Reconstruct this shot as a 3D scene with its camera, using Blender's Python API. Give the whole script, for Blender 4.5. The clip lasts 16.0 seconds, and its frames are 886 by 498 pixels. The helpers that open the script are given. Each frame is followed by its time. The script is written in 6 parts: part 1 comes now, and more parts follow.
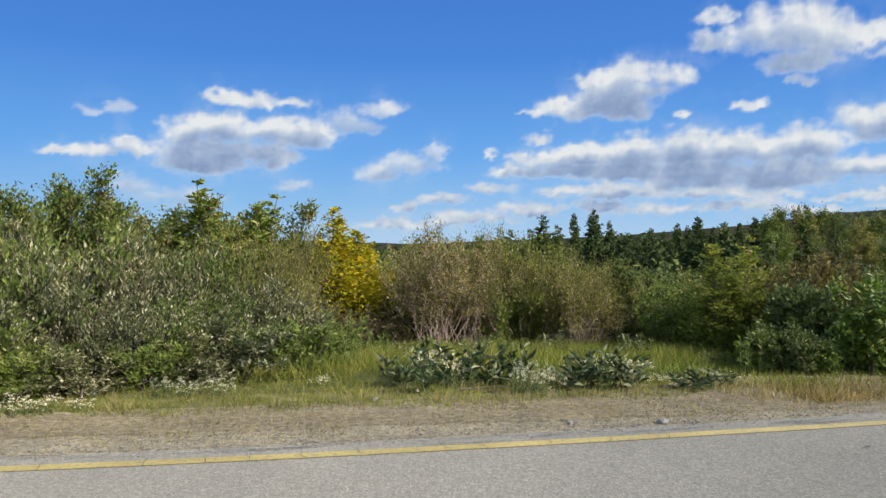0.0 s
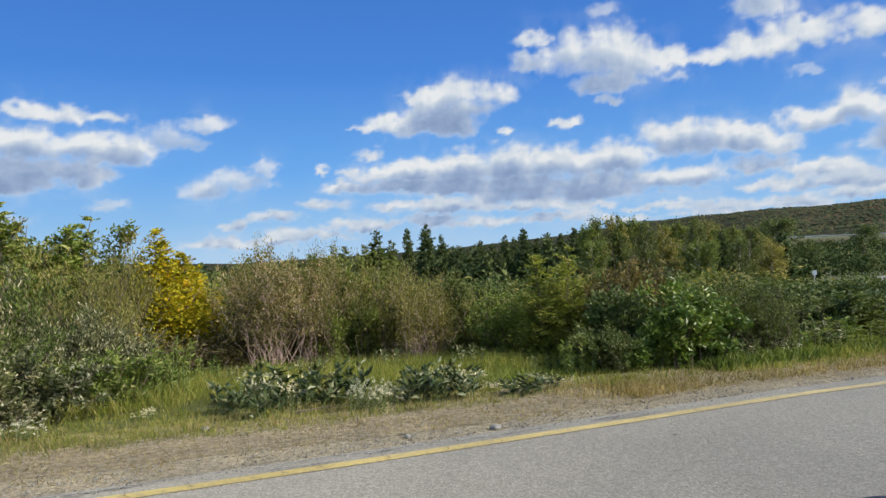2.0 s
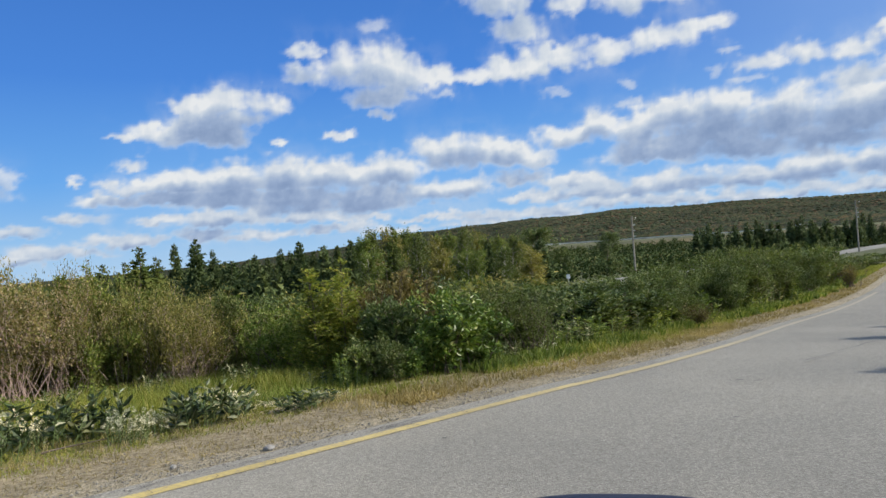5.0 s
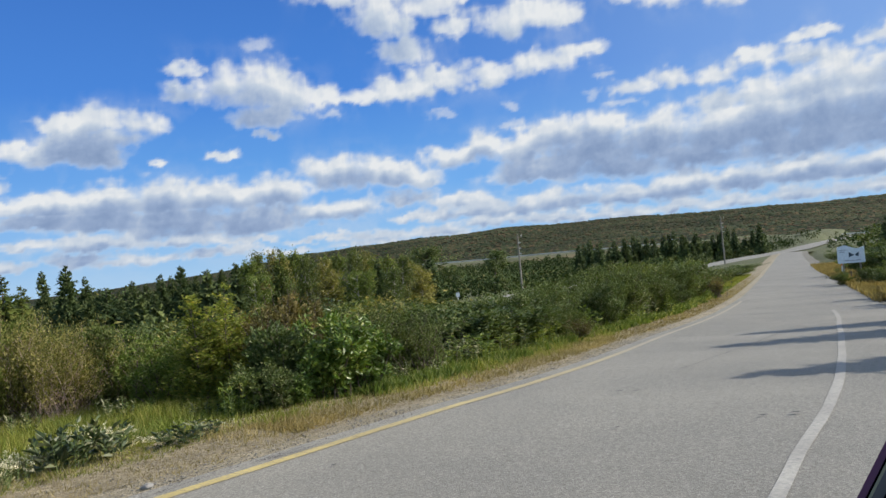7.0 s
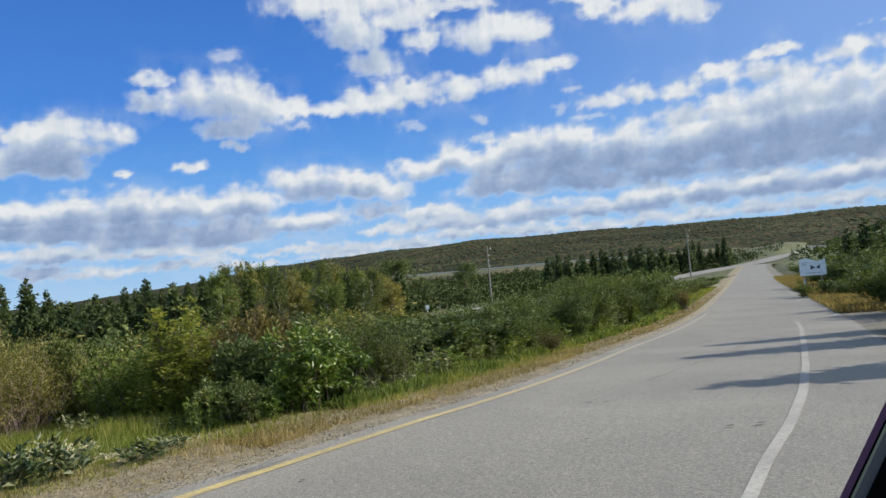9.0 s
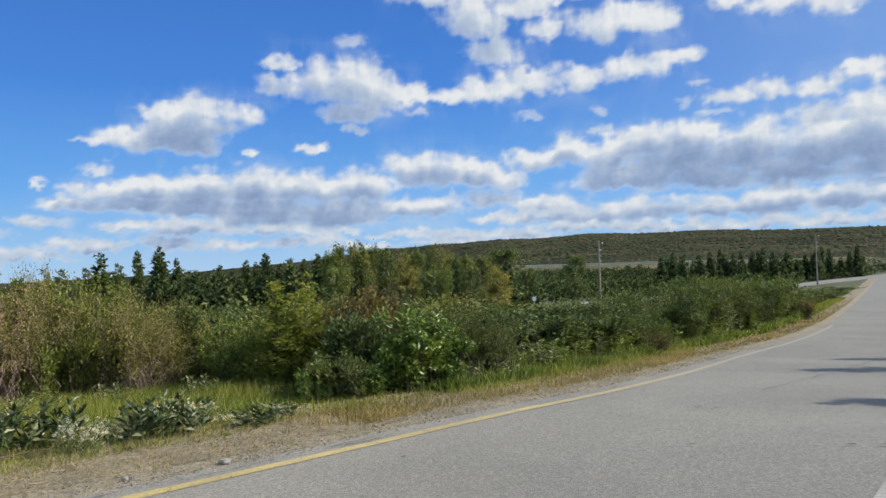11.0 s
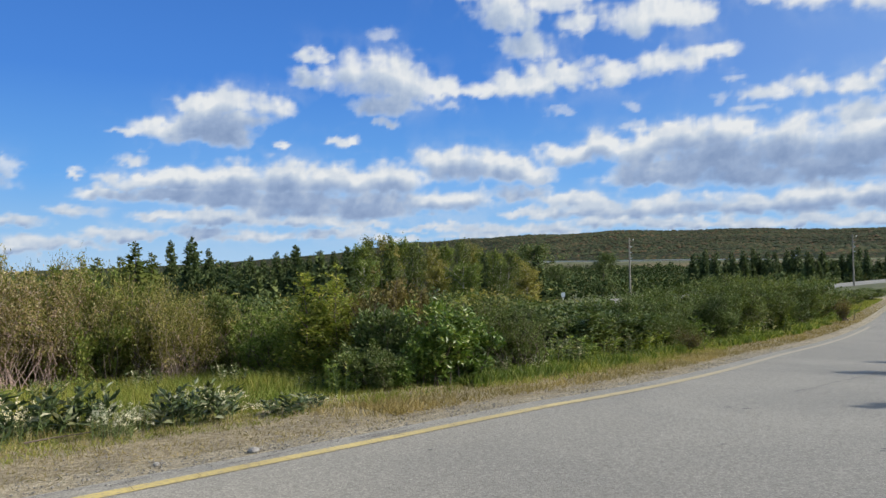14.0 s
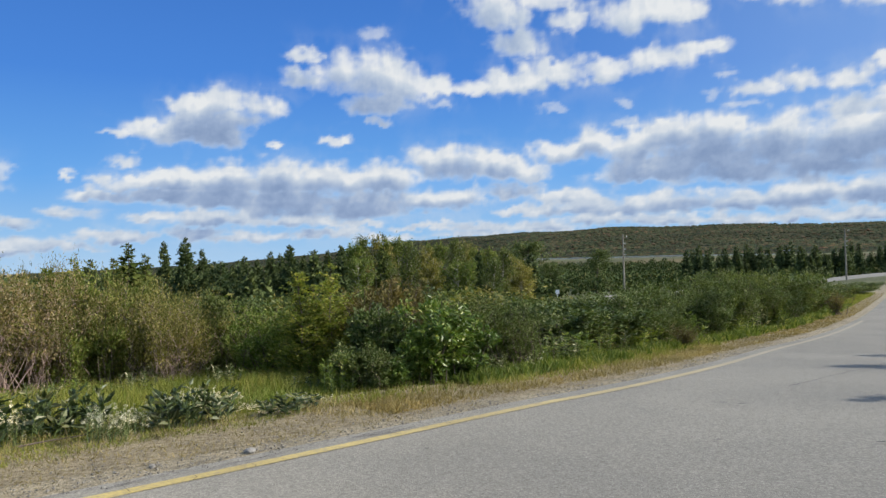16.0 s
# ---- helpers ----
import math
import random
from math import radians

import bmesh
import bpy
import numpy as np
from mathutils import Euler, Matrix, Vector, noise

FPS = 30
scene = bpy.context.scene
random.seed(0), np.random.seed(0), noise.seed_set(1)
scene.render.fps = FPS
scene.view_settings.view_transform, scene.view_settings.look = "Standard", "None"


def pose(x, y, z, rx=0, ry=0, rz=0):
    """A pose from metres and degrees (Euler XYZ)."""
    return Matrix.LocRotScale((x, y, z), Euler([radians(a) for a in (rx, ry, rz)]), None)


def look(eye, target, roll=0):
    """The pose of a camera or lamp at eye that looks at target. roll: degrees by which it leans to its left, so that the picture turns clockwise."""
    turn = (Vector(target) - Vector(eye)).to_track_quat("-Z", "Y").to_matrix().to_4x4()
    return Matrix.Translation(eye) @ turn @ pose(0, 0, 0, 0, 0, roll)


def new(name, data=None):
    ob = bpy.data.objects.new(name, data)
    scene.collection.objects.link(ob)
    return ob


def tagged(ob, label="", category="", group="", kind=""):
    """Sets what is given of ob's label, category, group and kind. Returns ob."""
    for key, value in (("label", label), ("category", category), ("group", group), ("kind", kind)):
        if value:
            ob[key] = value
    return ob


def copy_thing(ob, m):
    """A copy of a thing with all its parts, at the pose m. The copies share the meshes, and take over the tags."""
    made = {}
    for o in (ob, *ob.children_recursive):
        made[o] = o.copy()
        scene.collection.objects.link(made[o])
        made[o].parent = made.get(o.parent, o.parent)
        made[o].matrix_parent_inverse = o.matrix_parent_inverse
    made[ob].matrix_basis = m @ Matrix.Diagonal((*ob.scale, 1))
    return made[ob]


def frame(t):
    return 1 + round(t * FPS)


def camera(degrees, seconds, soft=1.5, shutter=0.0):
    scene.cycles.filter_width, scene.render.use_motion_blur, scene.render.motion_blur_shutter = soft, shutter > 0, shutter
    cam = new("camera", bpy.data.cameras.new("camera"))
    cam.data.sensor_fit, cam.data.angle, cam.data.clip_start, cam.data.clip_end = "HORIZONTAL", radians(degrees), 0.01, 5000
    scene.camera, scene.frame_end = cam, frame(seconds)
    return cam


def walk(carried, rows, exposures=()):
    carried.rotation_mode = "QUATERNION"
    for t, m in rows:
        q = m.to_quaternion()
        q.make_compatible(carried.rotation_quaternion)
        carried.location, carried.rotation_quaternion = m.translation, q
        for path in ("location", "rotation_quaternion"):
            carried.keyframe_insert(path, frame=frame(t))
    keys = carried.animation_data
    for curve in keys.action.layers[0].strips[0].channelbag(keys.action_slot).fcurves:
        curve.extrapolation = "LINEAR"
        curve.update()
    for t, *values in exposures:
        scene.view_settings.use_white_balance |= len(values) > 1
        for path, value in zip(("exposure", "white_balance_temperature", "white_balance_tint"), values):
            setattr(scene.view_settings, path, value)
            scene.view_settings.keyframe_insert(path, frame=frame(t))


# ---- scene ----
cam = camera(61.5, 16.0, soft=1.5)
# seconds, x, y, z, yaw, pitch, roll
TURNS = (
    (0.0, -0.057, 0.049, 1.382, 0.0, 0.0, 0.0),
    (0.5, -0.056, 0.046, 1.381, -3.0, -0.35, 1.0),
    (1.0, -0.047, 0.040, 1.385, -6.08, -0.1, 1.69),
    (1.5, -0.046, 0.029, 1.394, -9.44, 0.33, 1.85),
    (2.0, -0.041, 0.019, 1.395, -12.65, 0.98, 2.04),
    (2.5, -0.030, 0.012, 1.400, -15.71, 1.25, 2.05),
    (3.0, -0.018, 0.003, 1.403, -18.76, 1.33, 2.08),
    (3.5, -0.016, -0.003, 1.406, -21.58, 1.37, 2.19),
    (4.0, -0.007, -0.009, 1.406, -24.37, 1.3, 2.74),
    (4.5, 0.005, -0.002, 1.401, -27.17, 1.11, 3.24),
    (5.0, 0.014, -0.007, 1.406, -29.63, 1.06, 3.81),
    (7.5, 0.042, -0.024, 1.419, -39.63, 2.15, 5.35),
    (8.0, 0.049, -0.013, 1.416, -41.0, 2.3, 5.49),
    (8.5, 0.053, -0.012, 1.411, -42.11, 2.43, 5.68),
    (9.0, 0.037, -0.011, 1.418, -40.43, 2.68, 5.24),
    (9.5, 0.018, -0.029, 1.409, -37.36, 3.19, 3.93),
    (10.0, 0.012, -0.034, 1.408, -34.67, 2.9, 2.84),
    (12.5, 0.013, -0.007, 1.407, -30.85, 2.15, 0.74),
    (13.0, 0.013, -0.010, 1.407, -30.19, 2.08, 0.48),
    (13.5, 0.011, -0.015, 1.405, -29.82, 1.98, 0.82),
    (14.0, 0.014, -0.011, 1.405, -29.96, 1.93, 0.66),
    (14.5, 0.012, -0.006, 1.402, -29.81, 1.93, 0.93),
    (15.0, 0.015, -0.002, 1.402, -29.91, 1.83, 1.0),
    (15.5, 0.013, -0.003, 1.404, -30.2, 1.81, 1.22),
    (16.0, 0.013, -0.003, 1.404, -30.4, 1.8, 1.25),
)
walk(cam, [(t, pose(x, y, z, 90 + p, r, turn)) for t, x, y, z, turn, p, r in TURNS])

# ---- sun and sky ----
SUN_AZ, SUN_EL = 124.0, 34.0       # clockwise from +y, above the horizon


def away(az, d, z=0.0):
    """The point d metres from the origin in the direction az, clockwise from +y."""
    return Vector((d * math.sin(radians(az)), d * math.cos(radians(az)), z))


world = bpy.data.worlds.new("world")
scene.world = world
world.use_nodes = True
wn = world.node_tree.nodes
sky = wn.new("ShaderNodeTexSky")
sky.sky_type, sky.sun_disc = "NISHITA", False
sky.sun_elevation, sky.sun_rotation = radians(SUN_EL), radians(SUN_AZ)
wn["Background"].inputs["Strength"].default_value = 0.15
world.node_tree.links.new(sky.outputs[0], wn["Background"].inputs["Color"])
sun = new("sun", bpy.data.lights.new("sun", "SUN"))
sun.data.energy, sun.data.angle, sun.data.color = 4.6, radians(0.6), (1.0, 0.93, 0.82)
sun.matrix_world = look(away(SUN_AZ, 100 * math.cos(radians(SUN_EL)), 100 * math.sin(radians(SUN_EL))), (0, 0, 0))
scene.view_settings.exposure = 0.53


# ---- materials ----
def nodes_of(name):
    m = bpy.data.materials.new(name)
    m.use_nodes = True
    nt = m.node_tree
    nt.nodes.clear()
    return m, nt, nt.nodes.new("ShaderNodeOutputMaterial")


def add(nt, kind, **values):
    n = nt.nodes.new(kind)
    for k, val in values.items():
        n.inputs[k.replace("_", " ")].default_value = val
    return n


def ramp(nt, fac, stops):
    r = nt.nodes.new("ShaderNodeValToRGB")
    els = r.color_ramp.elements
    while len(els) < len(stops):
        els.new(0.5)
    for e, (p, c) in zip(els, stops):
        e.position, e.color = p, (*c, 1)
    nt.links.new(fac, r.inputs["Fac"])
    return r.outputs["Color"]


def noise_at(nt, scale, detail=4.0, rough=0.55, distort=0.0):
    co = nt.nodes.new("ShaderNodeNewGeometry")
    n = add(nt, "ShaderNodeTexNoise", Scale=scale, Detail=detail, Roughness=rough, Distortion=distort)
    nt.links.new(co.outputs["Position"], n.inputs["Vector"])
    return n.outputs["Fac"]


def mixed(nt, fac, a, b, how="MIX"):
    m = nt.nodes.new("ShaderNodeMix")
    m.data_type, m.blend_type = "RGBA", how
    for val, k in ((fac, 0), (a, 6), (b, 7)):
        if isinstance(val, bpy.types.NodeSocket):
            nt.links.new(val, m.inputs[k])
        else:
            m.inputs[k].default_value = val if k == 0 else (*val, 1)
    return m.outputs[2]


def bumped(nt, height, strength, dist):
    b = add(nt, "ShaderNodeBump", Strength=strength, Distance=dist)
    nt.links.new(height, b.inputs["Height"])
    return b.outputs["Normal"]


def surface(name, stops, scale, fine=None, rough=0.85, bump=(0.4, 0.02), metal=0.0, spec=0.3, big=None):
    """A rough surface: colour by a noise of `scale`, darkened by a coarser one, with fine relief."""
    m, nt, out = nodes_of(name)
    col = ramp(nt, noise_at(nt, scale, 6.0, 0.65), stops)
    if big:
        col = mixed(nt, 1.0, col, ramp(nt, noise_at(nt, big, 3.0), ((0.3, (0.72, 0.72, 0.72)), (0.7, (1.12, 1.1, 1.06)))), "MULTIPLY")
    p = add(nt, "ShaderNodeBsdfPrincipled", Roughness=rough, Metallic=metal, Specular_IOR_Level=spec, Diffuse_Roughness=0.4)
    nt.links.new(col, p.inputs["Base Color"])
    if bump:
        nt.links.new(bumped(nt, noise_at(nt, fine or scale * 3, 5.0, 0.7), *bump), p.inputs["Normal"])
    nt.links.new(p.outputs[0], out.inputs[0])
    return m


def leafy(name, stops, back=None, thin=0.35, rough=0.6, patch=1.3, spec=0.12):
    """Foliage: each leaf takes its colour at random, whole sprays vary, light shines through."""
    m, nt, out = nodes_of(name)
    geo = nt.nodes.new("ShaderNodeNewGeometry")
    col = ramp(nt, geo.outputs["Random Per Island"], stops)
    col = mixed(nt, 1.0, col, ramp(nt, noise_at(nt, patch, 3.0), ((0.3, (0.62, 0.66, 0.6)), (0.7, (1.3, 1.24, 1.1)))), "MULTIPLY")
    info = nt.nodes.new("ShaderNodeObjectInfo")
    col = mixed(nt, 1.0, col, ramp(nt, info.outputs["Random"], ((0.0, (0.84, 0.88, 0.86)), (1.0, (1.14, 1.08, 1.0)))), "MULTIPLY")
    p = add(nt, "ShaderNodeBsdfPrincipled", Roughness=rough, Specular_IOR_Level=spec)
    tr = nt.nodes.new("ShaderNodeBsdfTranslucent")
    mx = add(nt, "ShaderNodeMixShader", Fac=thin)
    nt.links.new(col, p.inputs["Base Color"])
    nt.links.new(mixed(nt, 1.0, col, (1.1, 1.15, 0.6), "MULTIPLY"), tr.inputs["Color"])
    nt.links.new(p.outputs[0], mx.inputs[1])
    nt.links.new(tr.outputs[0], mx.inputs[2])
    nt.links.new(mx.outputs[0], out.inputs[0])
    return m


def plain(name, colour, rough=0.5, metal=0.0, coat=0.0, spec=0.5):
    m, nt, out = nodes_of(name)
    p = add(nt, "ShaderNodeBsdfPrincipled", Roughness=rough, Metallic=metal, Coat_Weight=coat, Specular_IOR_Level=spec)
    col = mixed(nt, 1.0, colour, ramp(nt, noise_at(nt, 9.0), ((0.3, (0.86, 0.86, 0.86)), (0.7, (1.08, 1.08, 1.08)))), "MULTIPLY")
    nt.links.new(col, p.inputs["Base Color"])
    nt.links.new(p.outputs[0], out.inputs[0])
    return m


M_WILLOW = leafy("willow_leaf", ((0.0, (0.04, 0.055, 0.024)), (0.4, (0.085, 0.1, 0.046)), (0.72, (0.17, 0.175, 0.1)), (0.9, (0.36, 0.355, 0.26)), (1.0, (0.54, 0.53, 0.42))), thin=0.25)
M_WILLOW_OLIVE = leafy("olive_willow_leaf", ((0.0, (0.1, 0.115, 0.03)), (0.5, (0.19, 0.19, 0.06)), (0.9, (0.3, 0.27, 0.11)), (1.0, (0.42, 0.38, 0.21))), thin=0.35)
M_BLUSH = leafy("blushing_leaf", ((0.0, (0.12, 0.13, 0.04)), (0.45, (0.2, 0.185, 0.066)), (0.68, (0.27, 0.205, 0.11)), (0.9, (0.36, 0.27, 0.17)), (1.0, (0.52, 0.47, 0.35))), thin=0.38)
M_GREEN = leafy("green_leaf", ((0.0, (0.075, 0.112, 0.028)), (0.5, (0.132, 0.178, 0.05)), (0.9, (0.21, 0.245, 0.085)), (1.0, (0.33, 0.34, 0.165))), thin=0.4)
M_DARK = leafy("dark_leaf", ((0.0, (0.048, 0.076, 0.025)), (0.5, (0.086, 0.122, 0.04)), (0.9, (0.14, 0.175, 0.075)), (1.0, (0.25, 0.27, 0.16))), thin=0.25, rough=0.5, spec=0.2)
M_BUSH = leafy("bush_leaf", ((0.0, (0.055, 0.08, 0.024)), (0.5, (0.095, 0.125, 0.038)), (0.92, (0.14, 0.165, 0.062)), (1.0, (0.22, 0.235, 0.125))), thin=0.28, rough=0.55, spec=0.15)
M_BRIGHT = leafy("bright_leaf", ((0.0, (0.052, 0.1, 0.016)), (0.5, (0.088, 0.15, 0.026)), (0.85, (0.155, 0.225, 0.05)), (1.0, (0.33, 0.37, 0.14))), thin=0.3, rough=0.4, spec=0.4)
M_YELLOW = leafy("golden_leaf", ((0.0, (0.2, 0.22, 0.02)), (0.3, (0.36, 0.34, 0.025)), (0.75, (0.5, 0.42, 0.03)), (1.0, (0.46, 0.29, 0.02))), thin=0.4)
M_YELLOWGREEN = leafy("yellow_green_leaf", ((0.0, (0.11, 0.152, 0.034)), (0.5, (0.18, 0.22, 0.052)), (0.9, (0.27, 0.285, 0.078)), (1.0, (0.42, 0.38, 0.12))), thin=0.42)
M_RUST = leafy("rusty_leaf", ((0.0, (0.08, 0.07, 0.03)), (0.5, (0.125, 0.105, 0.048)), (0.85, (0.16, 0.145, 0.062)), (1.0, (0.29, 0.25, 0.15))))
M_NEEDLE = leafy("spruce_needle", ((0.0, (0.042, 0.066, 0.03)), (0.5, (0.07, 0.1, 0.043)), (1.0, (0.115, 0.145, 0.062))), thin=0.16, rough=0.6)
M_WEED = leafy("dark_weed_leaf", ((0.0, (0.035, 0.055, 0.024)), (0.55, (0.06, 0.09, 0.036)), (0.82, (0.12, 0.14, 0.075)), (1.0, (0.24, 0.245, 0.17))), thin=0.18, rough=0.42, spec=0.35)
M_LARCH = leafy("larch_needle", ((0.0, (0.06, 0.085, 0.02)), (0.5, (0.1, 0.125, 0.032)), (1.0, (0.16, 0.17, 0.05))), thin=0.2)
M_GRASS = leafy("grass_blade", ((0.0, (0.12, 0.16, 0.03)), (0.5, (0.195, 0.225, 0.05)), (0.8, (0.27, 0.27, 0.08)), (1.0, (0.36, 0.32, 0.15))), thin=0.35, patch=0.7)
M_HERB = leafy("herb_leaf", ((0.0, (0.09, 0.135, 0.026)), (0.5, (0.15, 0.205, 0.048)), (0.9, (0.24, 0.275, 0.095)), (1.0, (0.36, 0.35, 0.17))))
M_DRYGRASS = leafy("dry_grass_blade", ((0.0, (0.17, 0.14, 0.06)), (0.5, (0.27, 0.22, 0.11)), (1.0, (0.38, 0.32, 0.19))), thin=0.25, patch=0.9)
M_GOLD = leafy("golden_grass_blade", ((0.0, (0.19, 0.14, 0.06)), (0.5, (0.29, 0.215, 0.095)), (1.0, (0.42, 0.335, 0.18))), thin=0.3, patch=0.9)
M_FLUFF = leafy("seed_fluff", ((0.0, (0.5, 0.47, 0.4)), (0.6, (0.68, 0.66, 0.6)), (1.0, (0.8, 0.79, 0.74))), thin=0.3, rough=0.9)
M_CANOPY = leafy("hill_canopy", ((0.0, (0.024, 0.036, 0.022)), (0.3, (0.034, 0.047, 0.026)), (0.6, (0.046, 0.054, 0.03)), (0.82, (0.06, 0.055, 0.032)), (0.95, (0.075, 0.05, 0.034)), (1.0, (0.085, 0.07, 0.04))), thin=0.03, patch=0.006, rough=0.9, spec=0.1)
M_LOWCANOPY = leafy("lowland_canopy", ((0.0, (0.03, 0.05, 0.022)), (0.5, (0.05, 0.074, 0.03)), (0.88, (0.08, 0.1, 0.04)), (1.0, (0.12, 0.11, 0.046))), thin=0.1, patch=0.02, rough=0.9, spec=0.1)
M_BARK_RED = surface("reddish_bark", ((0.3, (0.29, 0.2, 0.17)), (0.6, (0.44, 0.325, 0.28)), (0.8, (0.56, 0.44, 0.385))), 12)
M_BARK = surface("grey_brown_bark", ((0.3, (0.07, 0.055, 0.04)), (0.6, (0.14, 0.11, 0.085)), (0.8, (0.24, 0.2, 0.16))), 14)
M_BARK_PALE = surface("pale_bark", ((0.3, (0.2, 0.18, 0.15)), (0.55, (0.4, 0.38, 0.33)), (0.8, (0.55, 0.53, 0.48))), 6)
M_STALK = plain("green_stalk", (0.1, 0.14, 0.04), 0.7)
M_GROUND = surface("scrub_ground", ((0.25, (0.045, 0.06, 0.02)), (0.5, (0.085, 0.098, 0.032)), (0.75, (0.15, 0.132, 0.056))), 0.9, fine=9, big=0.02, bump=(0.7, 0.08))
M_FIELD = surface("dry_field", ((0.3, (0.04, 0.05, 0.016)), (0.5, (0.085, 0.078, 0.025)), (0.7, (0.17, 0.125, 0.048))), 0.03, fine=0.5, big=0.008)
M_BANK = surface("grassy_bank", ((0.3, (0.035, 0.055, 0.018)), (0.5, (0.07, 0.085, 0.026)), (0.7, (0.12, 0.115, 0.04))), 0.12, fine=0.6, big=0.012)
M_POLE = surface("weathered_pole_wood", ((0.3, (0.15, 0.135, 0.11)), (0.7, (0.33, 0.305, 0.265))), 5, fine=30)
M_WHITE = plain("white_paint", (0.75, 0.76, 0.77), 0.45)
M_STEEL = plain("galvanised_steel", (0.5, 0.52, 0.53), 0.4, metal=0.8)


def asphalt():
    """Old bleached asphalt: pale stone chips in the binder, darker bands worn along the lane, stains."""
    m, nt, out = nodes_of("old_asphalt")
    chips = add(nt, "ShaderNodeTexVoronoi", Scale=95.0)
    geo = nt.nodes.new("ShaderNodeNewGeometry")
    nt.links.new(geo.outputs["Position"], chips.inputs["Vector"])
    grain = ramp(nt, chips.outputs["Color"], ((0.12, (0.112, 0.106, 0.088)), (0.5, (0.21, 0.2, 0.17)), (0.88, (0.395, 0.378, 0.328)), (1.0, (0.6, 0.58, 0.52))))
    grain = mixed(nt, 0.55, grain, ramp(nt, noise_at(nt, 22.0, 5.0, 0.7), ((0.3, (0.13, 0.124, 0.104)), (0.7, (0.26, 0.248, 0.21)))))
    wear = ramp(nt, noise_at(nt, 0.35, 4.0, 0.6, 0.4), ((0.35, (0.86, 0.86, 0.86)), (0.65, (1.08, 1.07, 1.05))))
    col = mixed(nt, 1.0, grain, wear, "MULTIPLY")
    p = add(nt, "ShaderNodeBsdfPrincipled", Roughness=0.8, Specular_IOR_Level=0.35, Diffuse_Roughness=0.4)
    nt.links.new(col, p.inputs["Base Color"])
    nt.links.new(bumped(nt, chips.outputs["Distance"], 0.35, 0.006), p.inputs["Normal"])
    nt.links.new(p.outputs[0], out.inputs[0])
    return m


def hill_cover():
    """Distant tree cover: crowns as cells of green, olive and rust, in broad drifts, with the shade between them put
    into the colour.
    """
    m, nt, out = nodes_of("wooded_hillside")
    geo = nt.nodes.new("ShaderNodeNewGeometry")
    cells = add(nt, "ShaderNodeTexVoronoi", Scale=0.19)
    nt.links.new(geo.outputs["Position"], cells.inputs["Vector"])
    sep = nt.nodes.new("ShaderNodeSeparateColor")
    nt.links.new(cells.outputs["Color"], sep.inputs[0])
    col = ramp(nt, sep.outputs[0], ((0.0, (0.013, 0.027, 0.015)), (0.3, (0.03, 0.045, 0.022)), (0.6, (0.052, 0.06, 0.028)), (0.82, (0.08, 0.066, 0.034)), (1.0, (0.105, 0.055, 0.036))))
    col = mixed(nt, 1.0, col, ramp(nt, noise_at(nt, 0.02, 5.0, 0.7), ((0.3, (0.6, 0.66, 0.66)), (0.7, (1.4, 1.3, 1.15)))), "MULTIPLY")
    col = mixed(nt, 1.0, col, ramp(nt, noise_at(nt, 0.003, 3.0, 0.6), ((0.3, (0.75, 0.78, 0.82)), (0.7, (1.25, 1.2, 1.1)))), "MULTIPLY")
    # shade between crowns painted in: each cell lighter at its middle, darker outward
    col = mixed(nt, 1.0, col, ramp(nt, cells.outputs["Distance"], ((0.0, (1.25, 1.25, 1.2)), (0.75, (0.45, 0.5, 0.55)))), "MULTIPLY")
    p = add(nt, "ShaderNodeBsdfPrincipled", Roughness=0.95, Specular_IOR_Level=0.05)
    nt.links.new(col, p.inputs["Base Color"])
    nt.links.new(bumped(nt, cells.outputs["Distance"], 0.9, -4.0), p.inputs["Normal"])
    nt.links.new(p.outputs[0], out.inputs[0])
    return m


def line_paint(name, a, b, gone=None):
    """Road paint, worn through to the chips in places; `gone`: worn off more and more between two places along x."""
    m, nt, out = nodes_of(name)
    col = ramp(nt, noise_at(nt, 30.0, 6.0, 0.75), ((0.34, tuple(0.25 * v + 0.12 for v in a)), (0.5, a), (0.75, b)))
    col = mixed(nt, 1.0, col, ramp(nt, noise_at(nt, 1.1, 3.0), ((0.3, (0.78, 0.78, 0.78)), (0.7, (1.08, 1.08, 1.08)))), "MULTIPLY")
    if gone:
        geo = nt.nodes.new("ShaderNodeNewGeometry")
        sep = nt.nodes.new("ShaderNodeSeparateXYZ")
        nt.links.new(geo.outputs["Position"], sep.inputs[0])
        worn = add(nt, "ShaderNodeMapRange", From_Min=gone[0], From_Max=gone[1], To_Min=0.0, To_Max=0.8)
        nt.links.new(sep.outputs["X"], worn.inputs["Value"])
        col = mixed(nt, worn.outputs[0], col, (0.235, 0.222, 0.185))
    p = add(nt, "ShaderNodeBsdfPrincipled", Roughness=0.7)
    nt.links.new(col, p.inputs["Base Color"])
    nt.links.new(p.outputs[0], out.inputs[0])
    return m


